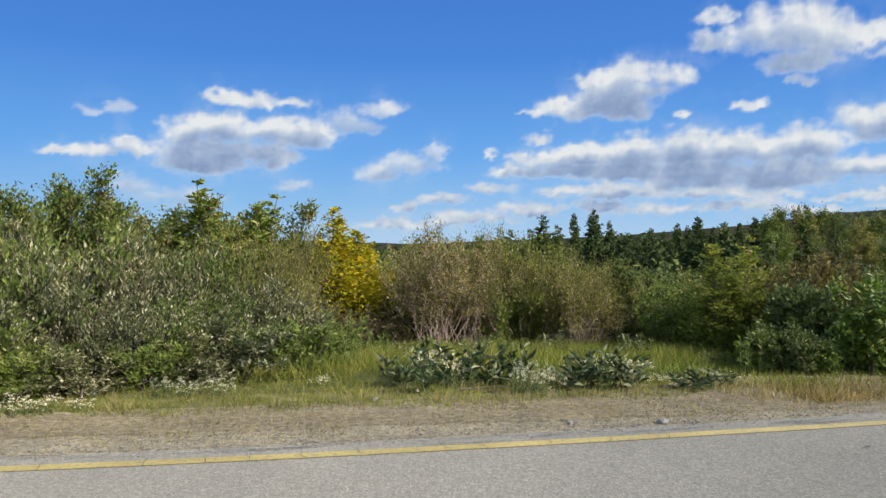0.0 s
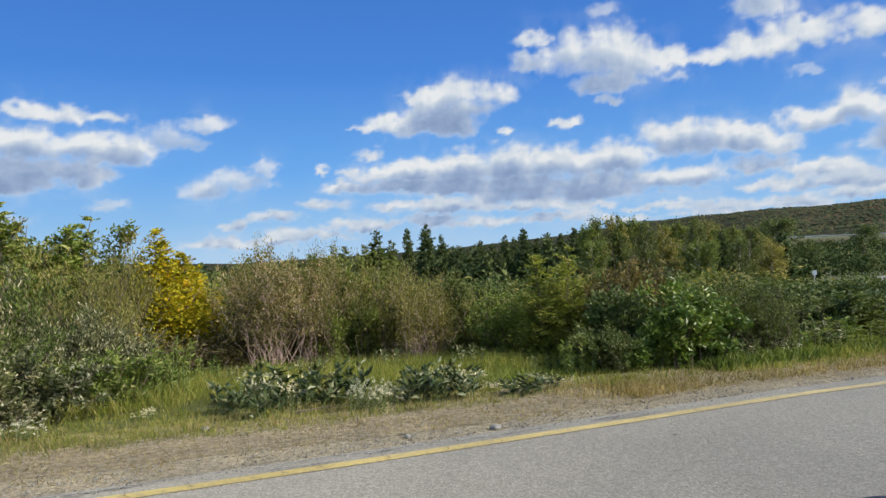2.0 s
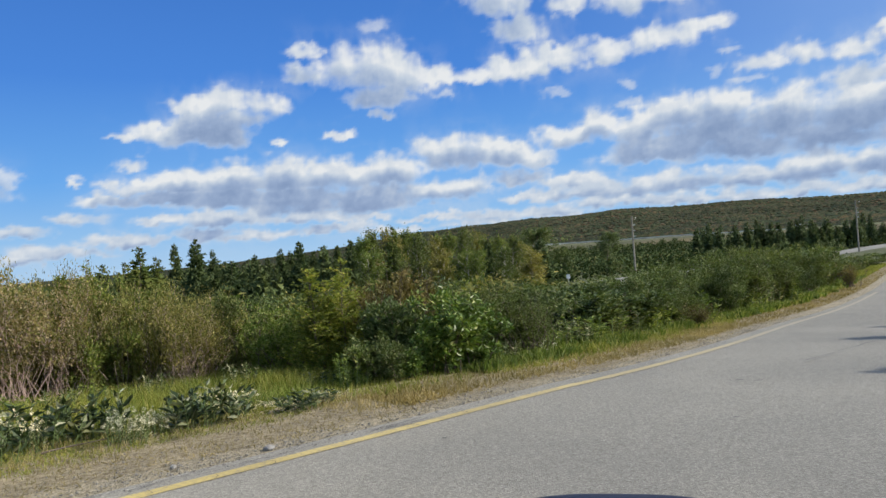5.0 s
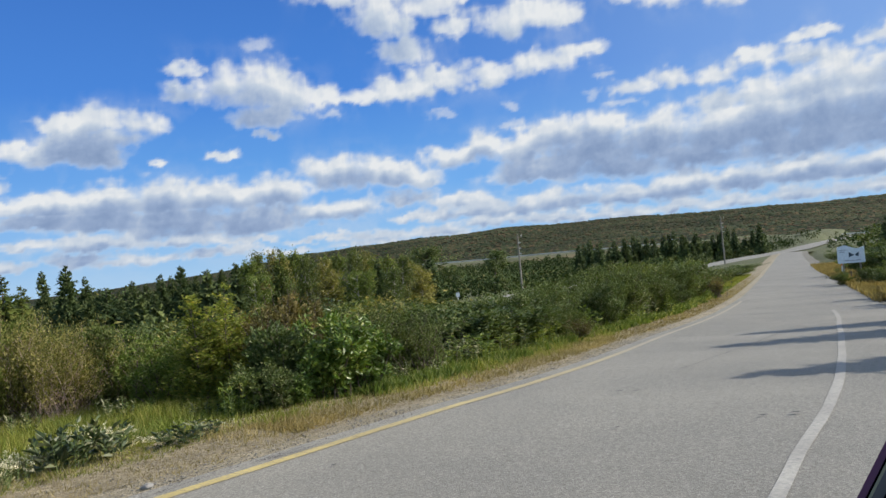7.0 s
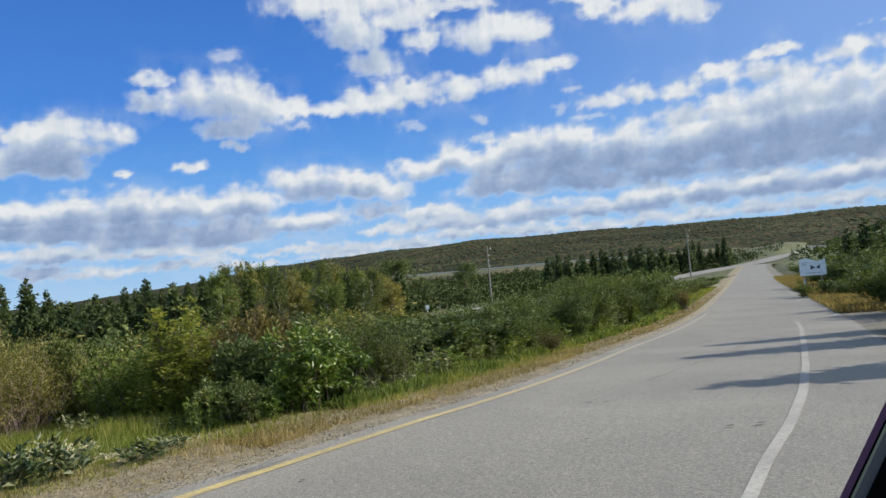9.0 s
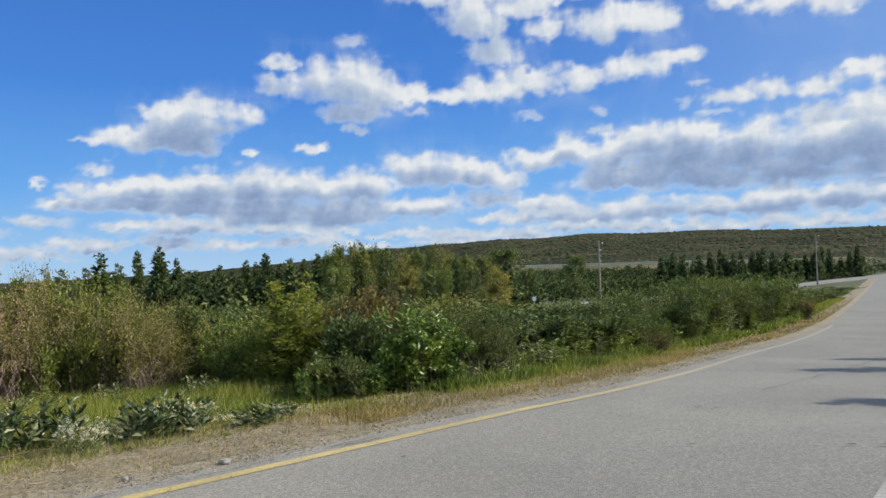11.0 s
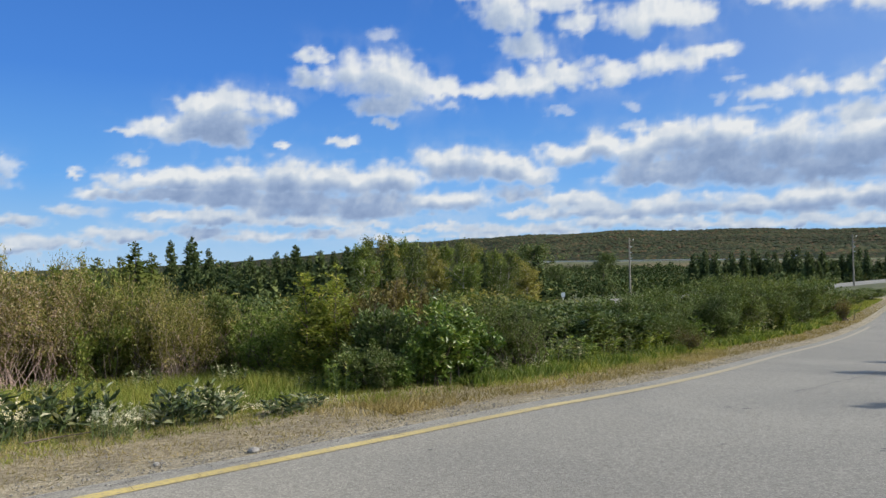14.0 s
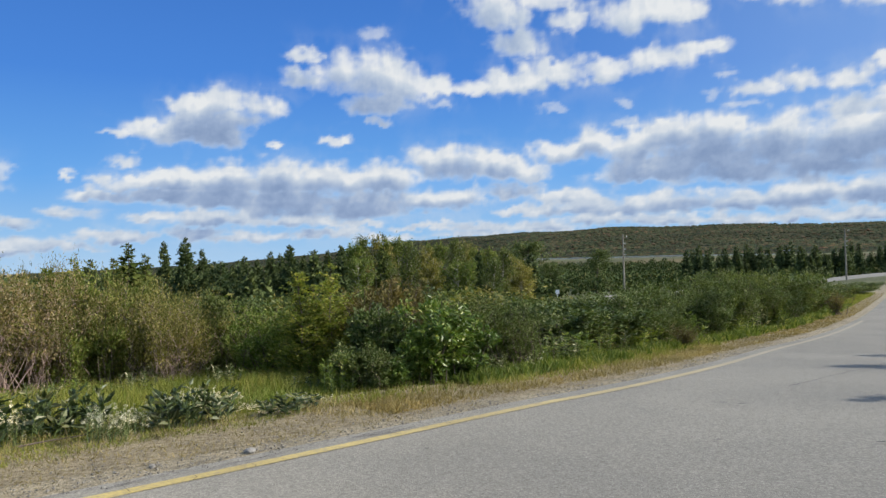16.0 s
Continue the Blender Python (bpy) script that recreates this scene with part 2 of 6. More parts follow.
M_ASPHALT = asphalt()
M_YLINE = line_paint("yellow_line_paint", (0.43, 0.335, 0.105), (0.52, 0.415, 0.165), (0.5, 12.0))
M_WLINE = line_paint("white_line_paint", (0.29, 0.28, 0.245), (0.38, 0.37, 0.325), (6.0, 18.0))
M_GRAVEL = surface("gravel_and_dry_straw", ((0.28, (0.16, 0.132, 0.083)), (0.42, (0.275, 0.235, 0.155)), (0.56, (0.375, 0.33, 0.235)), (0.75, (0.5, 0.455, 0.355))), 26, fine=60, big=1.6, bump=(1.0, 0.03))
M_MAT = surface("matted_dead_grass", ((0.28, (0.14, 0.112, 0.065)), (0.45, (0.25, 0.207, 0.127)), (0.6, (0.35, 0.3, 0.2)), (0.78, (0.47, 0.42, 0.31))), 16, fine=70, big=2.4, bump=(1.0, 0.03))
M_CRUMBLE = surface("crumbled_asphalt_and_gravel", ((0.25, (0.09, 0.085, 0.07)), (0.45, (0.16, 0.15, 0.12)), (0.6, (0.22, 0.205, 0.165)), (0.8, (0.32, 0.3, 0.25))), 7, fine=40, big=0.7, bump=(0.8, 0.03))
M_STONE = surface("roadside_stone", ((0.3, (0.1, 0.095, 0.082)), (0.5, (0.19, 0.18, 0.158)), (0.7, (0.3, 0.285, 0.255))), 30)
M_VERGE = surface("verge_turf", ((0.25, (0.11, 0.12, 0.036)), (0.5, (0.18, 0.175, 0.06)), (0.75, (0.28, 0.24, 0.115))), 6, fine=30, big=0.8, bump=(0.8, 0.04))


# ---- mesh helpers ----
def mesh_of(name, verts, faces, mat=None, smooth=False):
    """A mesh from arrays: verts (n, 3), faces (m, 3) or (m, 4)."""
    verts, faces = np.asarray(verts, dtype=np.float32), np.asarray(faces, dtype=np.int32)
    me = bpy.data.meshes.new(name)
    k = faces.shape[1]
    me.vertices.add(len(verts))
    me.vertices.foreach_set("co", verts.ravel())
    me.loops.add(faces.size)
    me.loops.foreach_set("vertex_index", faces.ravel())
    me.polygons.add(len(faces))
    me.polygons.foreach_set("loop_start", np.arange(0, faces.size, k, dtype=np.int32))
    me.polygons.foreach_set("use_smooth", np.full(len(faces), smooth))
    me.update(calc_edges=True)
    if mat:
        me.materials.append(mat)
    return me


def child(name, me, parent, label=""):
    ob = new(name, me)
    ob.parent = parent
    return tagged(ob, label)


def part(name, bm, material, parent, label=""):
    me = bpy.data.meshes.new(name)
    bm.to_mesh(me)
    bm.free()
    me.materials.append(material)
    return child(name, me, parent, label)


def tubes(lines, radii, sides=4):
    """Tapered tubes along polylines (n, k, 3) with radii (n, k): verts and quads."""
    lines, radii = np.asarray(lines, float), np.asarray(radii, float)
    n, k, _ = lines.shape
    t = np.gradient(lines, axis=1)
    t /= np.linalg.norm(t, axis=2, keepdims=True) + 1e-9
    ref = np.where(np.abs(t[..., 2:3]) > 0.9, np.array([1.0, 0, 0]), np.array([0, 0, 1.0]))
    u = np.cross(t, ref)
    u /= np.linalg.norm(u, axis=2, keepdims=True) + 1e-9
    w = np.cross(t, u)
    a = np.arange(sides) * 2 * np.pi / sides
    ring = u[:, :, None] * np.cos(a)[:, None] + w[:, :, None] * np.sin(a)[:, None]
    v = (lines[:, :, None] + ring * radii[:, :, None, None]).reshape(-1, 3)
    i, j, s = np.meshgrid(np.arange(n), np.arange(k - 1), np.arange(sides), indexing="ij")
    base, s2 = (i * k + j) * sides, (s + 1) % sides
    f = np.stack([base + s, base + s2, base + sides + s2, base + sides + s], -1).reshape(-1, 4)
    return v, f


def leaves(rng, at, ways, length, width, fold=0.25):
    """Pointed leaves at the places `at`, along `ways`: verts and quads."""
    n = len(at)
    ways = ways / (np.linalg.norm(ways, axis=1, keepdims=True) + 1e-9)
    side = np.cross(ways, rng.normal(size=(n, 3)))
    side /= np.linalg.norm(side, axis=1, keepdims=True) + 1e-9
    up = np.cross(side, ways)
    ln = length * rng.uniform(0.6, 1.25, (n, 1))
    wd = width * rng.uniform(0.6, 1.2, (n, 1)) / 2
    mid = at + ways * ln * 0.45 + up * wd * fold
    tip = at + ways * ln - up * ln * 0.12
    v = np.stack([at, mid + side * wd, tip, mid - side * wd], 1).reshape(-1, 3)
    return v, np.arange(4 * n).reshape(n, 4)


def joined(pieces):
    vs, fs, k = [], [], 0
    for v, f in pieces:
        vs.append(v)
        fs.append(np.asarray(f) + k)
        k += len(v)
    return np.concatenate(vs), np.concatenate(fs)


def unit(rng, n):
    d = rng.normal(size=(n, 3))
    return d / np.linalg.norm(d, axis=1, keepdims=True)


# ---- the lie of the land ----
def spline(points, step=0.5):
    """A smooth line through the points (Catmull-Rom)."""
    p = np.array([2 * np.array(points[0]) - points[1], *points, 2 * np.array(points[-1]) - points[-2]], float)
    out = []
    for i in range(1, len(p) - 2):
        n = max(2, int(np.linalg.norm(p[i + 1] - p[i]) / step))
        t = (np.arange(n) / n)[:, None]
        a, b, c, d = p[i - 1:i + 3]
        out.append(0.5 * (2 * b + (c - a) * t + (2 * a - 5 * b + 4 * c - d) * t ** 2 + (3 * b - a - 3 * c + d) * t ** 3))
    return np.concatenate(out + [p[-2:-1]])


# the yellow edge line of the ramp, and the main road that it joins
RAMP = spline([(-70, 9), (-40, 4.6), (-18, 3.4), (-8, 3.95), (-2.8, 4.7), (0, 5.2), (3.6, 5.98), (6.05, 6.6), (9.38, 7.87), (13.84, 9.93), (20.6, 12.98), (37.92, 21.46), (90.15, 48.3), (175, 91), (216, 109), (325, 150), (460, 196)])
MAIN = spline([(-160, 70), (-60, 54), (0, 50), (30, 57), (53, 67), (80, 80), (112, 88), (144, 92), (205, 106), (270, 127), (330, 144), (460, 192)], 2.0)


def normals(line):
    t = np.gradient(line, axis=0)
    t /= np.linalg.norm(t, axis=1, keepdims=True)
    return np.stack([-t[:, 1], t[:, 0]], 1)


RAMP_N, MAIN_N = normals(RAMP), normals(MAIN)


def offset_from(line, nrm, xy):
    """Signed distance of points from a line, positive to its left."""
    out = np.empty(len(xy))
    for i in range(0, len(xy), 4000):
        d = xy[i:i + 4000, None] - line[None]
        k = np.argmin((d ** 2).sum(2), 1)
        dd = d[np.arange(len(k)), k]
        s = np.sign((dd * nrm[k]).sum(1))
        out[i:i + 4000] = np.linalg.norm(dd, axis=1) * np.where(s == 0, 1, s)
    return out


def smooth(a, b, x):
    t = np.clip((x - a) / (b - a), 0, 1)
    return t * t * (3 - 2 * t)


# where the ridge crests: direction, distance
FAR = ((-180, -40, 0, 14, 22, 30, 43, 60, 80, 180), (3900, 3900, 4100, 3900, 3000, 2200, 1700, 1700, 2000, 3900))


def heights(xy):
    xy = np.atleast_2d(np.asarray(xy, float))
    d = np.hypot(xy[:, 0], xy[:, 1])
    az = np.degrees(np.arctan2(xy[:, 0], xy[:, 1]))
    road = np.interp(d, (0, 8, 13, 18.5, 26, 40, 80, 130, 200, 250, 320, 500), (0, 0, -0.2, -0.42, -0.72, -1.05, -1.6, -1.75, -1.45, -1.1, 0.2, 2.0))
    off = offset_from(RAMP[::4], RAMP_N[::4], xy)
    left = smooth(3.5, 24, off)
    h = road * (1 - left) - 2.7 * left + 0.35 * smooth(7, 22, -off)
    # the far bench with the highway, then the long wooded ridge
    h += 10.0 * smooth(300, 440, d) * smooth(28, 38, az) * smooth(72, 60, az) * np.where(off > 0, 1, 0.3)
    crest = np.interp(az, (-180, -90, -40, -10, -3, 5, 13.6, 22, 28, 35, 43, 51, 60, 73, 110, 180), (0.8, 0.8, 0.8, 0.62, 0.36, 0.62, 0.95, 1.6, 2.3, 2.65, 2.85, 2.8, 2.55, 2.35, 1.5, 0.8))
    far = np.interp(az, *FAR)
    top = 1.4 + far * np.tan(np.radians(crest))
    rise = smooth(0.32, 1.0, d / far)
    h = np.where(d > 250, h * (1 - rise) + top * rise, h)
    h += np.where(d > 500, 2.5 * np.sin(xy[:, 0] / 61) * np.sin(xy[:, 1] / 47), 0)
    # the broken outline of the tree tops
    rough = np.array([noise.noise((px * 0.021, py * 0.021, 0.4)) + noise.noise((px * 0.06, py * 0.06, 1.4)) if dd > 900 else 0.0 for px, py, dd in zip(xy[:, 0], xy[:, 1], d)])
    return h + 1.4 * rough


def height(x, y):
    return float(heights([(x, y)])[0])


# ground: one sheet out to the horizon
rings = np.concatenate([[0.4], np.geomspace(1.2, 4450, 190)])
turns = np.radians(np.concatenate([np.arange(-180, -50, 5.0), np.arange(-50, 95, 0.45), np.arange(95, 180, 5.0)]))
rr, tt = np.meshgrid(rings, turns, indexing="ij")
gxy = np.stack([rr * np.sin(tt), rr * np.cos(tt)], -1).reshape(-1, 2)
gh = heights(gxy)
goff, moff = offset_from(RAMP[::2], RAMP_N[::2], gxy), offset_from(MAIN, MAIN_N, gxy)
gd = np.hypot(gxy[:, 0], gxy[:, 1])
bury = np.maximum(smooth(2.3, 1.2, goff) * smooth(-7.6, -6.6, goff) * (gxy[:, 0] < 197), 0.8 * smooth(6.5, 5.0, np.abs(moff)) * (gxy[:, 0] < 345))
gh -= bury * (0.1 + 0.0035 * gd)
nr, na = len(rings), len(turns)
i, j = np.meshgrid(np.arange(nr - 1), np.arange(na), indexing="ij")
j2 = (j + 1) % na
quads = np.stack([i * na + j, i * na + j2, (i + 1) * na + j2, (i + 1) * na + j], -1).reshape(-1, 4)[:, ::-1]
ground = new("ground", mesh_of("ground", np.column_stack([gxy, gh]), quads, M_GROUND, True))
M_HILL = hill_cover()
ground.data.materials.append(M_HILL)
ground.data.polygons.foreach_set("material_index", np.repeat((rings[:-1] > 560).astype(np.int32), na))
tagged(ground, "scrubby green-brown ground falling away to wooded lowland", "ground", kind="structure")


def strip(name, line, nrm, a, b, lift, mat, label, category, s0=0, s1=None, rows=6, kind="structure", wobble=0.0, parent=None, shift=None, drape=False, ragged=0.0):
    """A band along a line between the offsets a and b to its left."""
    idx = np.arange(s0, len(line) if s1 is None else s1)
    offs = np.linspace(a, b, rows)
    wob = np.array([wobble * (noise.noise((k * 0.13, a, 0.5)) + 0.6 * noise.noise((k * 0.6, a, 3.1))) for k in idx])
    pts = line[idx, None] + nrm[idx, None] * (offs[None, :, None] + (wob[:, None] * np.linspace(ragged, 1, rows)[None, :])[..., None])
    if shift:
        pts = pts + nrm[idx, None] * np.interp(line[idx, 0], *shift)[:, None, None]
    flat = pts.reshape(-1, 2)
    # a road lies level across
    z = np.repeat(heights(line[idx])[:, None], rows, 1).ravel() + lift + 0.0008 * np.hypot(flat[:, 0], flat[:, 1])
    if drape:
        z = heights(flat) + lift
    n = len(idx)
    ii, jj = np.meshgrid(np.arange(n - 1), np.arange(rows - 1), indexing="ij")
    q = np.stack([ii * rows + jj, (ii + 1) * rows + jj, (ii + 1) * rows + jj + 1, ii * rows + jj + 1], -1).reshape(-1, 4)
    if b > a:
        q = q[:, ::-1]
    ob = new(name, mesh_of(name, np.column_stack([flat, z]), q[:, ::-1], mat, True))
    ob.parent = parent
    return tagged(ob, label, category, kind=kind)


LANE = 3.66
END = int(np.searchsorted(RAMP[:, 0], 195.0))
strip("verge", RAMP, RAMP_N, 1.75, 9.5, -0.004, M_VERGE, "yellow-green turf sloping down from the gravel shoulder", "grass", s0=90, s1=420, rows=14, drape=True)
strip("road_ramp", RAMP, RAMP_N, 0.3, -LANE - 1.0, 0.0, M_ASPHALT, "bleached grey asphalt ramp with fine cracks", "road", s1=END, wobble=0.12)
strip("gravel_shoulder", RAMP, RAMP_N, 0.05, 2.15, -0.012, M_GRAVEL, "tan gravel shoulder strewn with dry straw", "shoulder", s1=END, wobble=0.3)
strip("dry_mat", RAMP, RAMP_N, 0.7, 1.9, -0.008, M_MAT, "brown matted dead grass on the shoulder", "dead grass", s1=END, wobble=0.4, rows=8, ragged=-0.6)
strip("right_shoulder", RAMP, RAMP_N, -LANE - 0.7, -LANE - 2.3, -0.015, M_CRUMBLE, "crumbling gravel edge beside the asphalt", "shoulder", s1=END, wobble=0.3)
strip("yellow_line", RAMP, RAMP_N, 0.06, -0.06, 0.005, M_YLINE, "worn yellow edge line that fades out along the curve", "road marking", s1=int(np.searchsorted(RAMP[:, 0], 30.0)), rows=2, wobble=0.008)
strip("white_line", RAMP, RAMP_N, -LANE + 0.05, -LANE - 0.05, 0.005, M_WLINE, "worn white edge line on the asphalt", "road marking", s1=int(np.searchsorted(RAMP[:, 0], 21.0)), rows=2, wobble=0.01, shift=((0, 3.2, 4.2, 6, 8.2, 10.2, 12.5, 16, 20, 25, 35), (-0.2, -0.11, 0.02, 0.19, 0.3, 0.33, 0.27, 0.3, 0.38, 0.55, 0.7)))
strip("main_road", MAIN, MAIN_N, 4.2, -4.2, 0.05, M_ASPHALT, "grey asphalt road in the lowland", "road", s1=int(np.searchsorted(MAIN[:, 0], 350.0)))
for a, b in ((4.0, 10.5), (-4.0, -10.5)):
    strip("road_verge", MAIN, MAIN_N, a, b, 0.03, M_GROUND, "rough green verge beside the lowland road", "grass", s1=int(np.searchsorted(MAIN[:, 0], 345.0)), rows=4, drape=True)


# ---- sky with cumulus, far behind everything ----
SKY_AZ, SKY_EL, SKY_STEP = (-38.0, 84.0), (-2.5, 27.0), 0.145
su, sv = np.meshgrid(np.arange(SKY_AZ[0], SKY_AZ[1], SKY_STEP), np.arange(SKY_EL[0], SKY_EL[1], SKY_STEP), indexing="ij")


def lattice(u, w, seed):
    """Smooth value noise."""
    table = np.random.RandomState(seed).rand(64, 64)
    iu, iw = np.floor(u).astype(int), np.floor(w).astype(int)
    fu, fw = u - iu, w - iw
    fu, fw = fu * fu * (3 - 2 * fu), fw * fw * (3 - 2 * fw)
    g = lambda a, b: table[a % 64, b % 64]
    return (g(iu, iw) * (1 - fu) + g(iu + 1, iw) * fu) * (1 - fw) + (g(iu, iw + 1) * (1 - fu) + g(iu + 1, iw + 1) * fu) * fw


def billow(u, w, seed, octaves=5):
    total, amp, s = 0, 1.0, 0
    for o in range(octaves):
        total = total + amp * (1 - np.abs(2 * lattice(u * 2 ** o, w * 2 ** o, seed + o) - 1))
        s += amp
        amp *= 0.55
    return total / s


wu = su + sum(a * (lattice(su * f, sv * f * 1.5, 40 + int(f * 10)) - 0.5) for f, a in ((0.5, 1.1), (1.1, 0.8), (2.3, 0.4), (4.6, 0.2)))
wv = sv + sum(a * (lattice(su * f, sv * f * 1.5, 70 + int(f * 10)) - 0.5) for f, a in ((0.6, 0.45), (1.3, 0.45), (2.6, 0.26), (5.2, 0.13)))
low = 14.0 * np.log1p(np.clip(sv + 2.6, 0, None) / 5.0)      # clouds flatten towards the horizon
puffs = billow(su * 0.5, low * 0.62, 7, 4) - 0.62
wisps = billow(su * 0.28, low * 0.42, 119, 4) - 0.62
relief = np.clip(0.3 * (puffs - np.roll(puffs, (-1, -2), (0, 1))) + 0.4 * (puffs - np.roll(puffs, (-3, -6), (0, 1))), -0.1, 0.14)
CLOUDS = []


def cloud(*lobes, thin=0.0, faint=0.0):
    """One cumulus of flat-bottomed lobes: azimuth, elevation, half width, half height in degrees."""
    CLOUDS.append((min(el for _, el, _, _ in lobes), lobes, thin, faint))


def moved(field, right, up):
    """The field as it stands `right` and `up` degrees away."""
    return np.roll(np.roll(field, -int(round(right / SKY_STEP)), 0), -int(round(up / SKY_STEP)), 1)


cloud((38.0, 21.5, 3.0, 0.9), (43.5, 20.8, 2.4, 0.7), (33.0, 23.5, 3.2, 1.0), (53.5, 20.4, 2.6, 0.8), (59.0, 19.8, 2.6, 0.9), thin=0.5)
cloud((32.6, 21.5, 3.5, 1.1), (35.1, 19.6, 2.4, 1.8), (36.1, 17.2, 2.1, 1.1), (38.6, 20.2, 2.2, 1.2), (44.7, 18.5, 3.0, 1.4), (47.3, 18.8, 2.6, 1.3), (49.3, 18.4, 1.6, 0.8), (40.2, 18.5, 1.8, 0.7), thin=0.5)
cloud((54.7, 19.1, 2.0, 0.7), (57.5, 18.5, 2.2, 1.1), (60.7, 17.9, 1.9, 1.1), thin=0.5)
cloud((20.0, 14.9, 1.7, 0.9), (22.9, 15.2, 2.4, 1.6), (25.5, 15.1, 2.8, 1.9), (27.6, 14.4, 2.2, 1.5), (25.4, 12.8, 2.4, 1.0), (25.8, 11.4, 0.8, 0.4), (20.1, 16.3, 1.0, 0.6), thin=0.3)
cloud((30.3, 14.4, 1.7, 0.7), (33.2, 14.0, 2.2, 0.7), (36.3, 14.3, 2.6, 1.0), (39.9, 14.8, 3.1, 1.1), (43.4, 14.8, 2.6, 0.9), (47.0, 15.2, 2.6, 1.0), (49.8, 15.5, 1.8, 0.7), thin=0.3)
cloud((45.0, 10.8, 1.1, 0.3), (50.6, 12.4, 0.9, 0.4), (25.6, 18.1, 1.2, 0.5), (72.2, 14.2, 0.8, 0.2), (38.7, 12.2, 0.8, 0.3), (44.3, 12.2, 0.6, 0.25), thin=0.25, faint=0.5)
cloud((51.5, 13.6, 0.9, 0.3), (52.6, 11.4, 1.2, 0.35), (30.8, 12.7, 1.0, 0.3), faint=0.45)
cloud((66.0, 14.0, 1.6, 0.4), (62.5, 13.4, 2.0, 0.5), (70.5, 13.0, 2.2, 0.7), (74.0, 13.2, 2.2, 0.8), (65.5, 12.6, 2.4, 0.8), thin=0.25)
cloud((53.6, 12.5, 1.6, 0.7), (56.5, 12.6, 2.0, 0.8), (59.7, 12.5, 1.9, 0.9), (62.3, 11.1, 2.2, 0.9), (66.8, 11.8, 2.1, 0.9), (70.3, 11.5, 1.9, 1.0), (73.5, 11.5, 2.1, 1.1), (64.5, 10.6, 3.0, 1.2), (69.0, 10.8, 3.0, 1.3), (60.0, 10.6, 2.4, 0.8), (76.5, 11.0, 3.0, 1.5), thin=0.55)
cloud((11.5, 12.3, 1.6, 0.8), (14.1, 12.7, 2.2, 1.0), (16.7, 12.5, 1.8, 1.1), (12.6, 11.4, 2.6, 0.8), (15.0, 11.6, 2.4, 0.8), (8.9, 10.7, 2.0, 0.8), (11.9, 10.5, 2.6, 0.9), (14.4, 10.5, 2.1, 0.9), (6.9, 10.3, 1.1, 0.4))
cloud((-16.3, 11.1, 1.5, 0.6), (-13.8, 11.0, 1.9, 0.7), (-11.3, 10.9, 1.5, 0.5))
cloud((-7.5, 9.9, 2.1, 1.2), (-4.9, 10.7, 2.2, 0.6), (-5.8, 9.4, 1.5, 0.6), faint=0.25)
cloud((-23.5, 9.9, 0.8, 0.5), (-25.3, 9.6, 1.0, 0.3), faint=0.45)
cloud((7.6, 8.3, 1.3, 0.5), (17.9, 9.7, 0.6, 0.3), (22.5, 10.2, 1.2, 0.4), (3.8, 7.3, 0.6, 0.3))
cloud((39.3, 8.9, 2.0, 0.9), (42.0, 9.3, 1.7, 1.2), (44.6, 8.9, 1.9, 1.1), (47.7, 9.8, 2.3, 1.3), (50.8, 9.9, 2.1, 1.2), (47.1, 7.5, 4.3, 1.1), (50.6, 8.2, 4.2, 1.8), (54.9, 8.7, 4.0, 2.0), (58.9, 8.4, 3.8, 1.9), (62.8, 8.8, 3.6, 2.3), (66.5, 8.8, 3.4, 2.4), (70.0, 8.9, 3.2, 2.5), (73.2, 8.7, 3.0, 2.6), (76.3, 8.4, 2.8, 2.5), (45.5, 6.9, 3.0, 0.7), (52.0, 6.8, 4.2, 0.9), (58.0, 6.8, 4.4, 1.1), (64.0, 6.8, 4.4, 1.2), (70.0, 6.7, 4.4, 1.2), (76.0, 6.6, 4.2, 1.2))
cloud((-19.0, 8.4, 2.0, 1.1), (-16.3, 8.8, 2.4, 1.1), (-13.0, 8.8, 2.5, 1.1), (-10.1, 8.8, 1.9, 1.2), (-17.0, 7.0, 4.1, 1.1), (-18.2, 6.4, 2.8, 0.7), (-13.4, 7.0, 2.1, 0.8))
cloud((29.5, 8.4, 1.7, 1.2), (32.1, 8.4, 2.1, 1.3), (35.0, 8.0, 2.0, 1.1), (37.0, 7.5, 1.6, 0.8), (35.8, 6.1, 2.0, 0.6), (39.8, 5.7, 1.9, 0.6))
cloud((-22.8, 7.3, 1.7, 0.6), (-25.0, 7.0, 1.6, 0.5), (-27.1, 6.7, 1.4, 0.3))
cloud((-5.2, 5.9, 1.9, 0.8), (-2.8, 6.5, 2.2, 0.8), (-1.0, 7.5, 1.0, 0.6), faint=0.3)
cloud((7.6, 6.7, 2.3, 0.6), (10.9, 7.1, 2.5, 0.8), (14.3, 7.3, 2.6, 1.1), (18.2, 7.4, 2.6, 1.2), (22.1, 7.2, 3.0, 1.2), (26.0, 7.3, 2.2, 1.1), (13.8, 5.8, 3.9, 0.8), (19.0, 5.6, 3.9, 1.1), (24.2, 5.3, 3.9, 1.1), (29.0, 5.6, 3.4, 0.9), (32.0, 5.7, 2.3, 0.9), (9.5, 5.9, 2.8, 0.6), (5.6, 6.0, 2.0, 0.4))
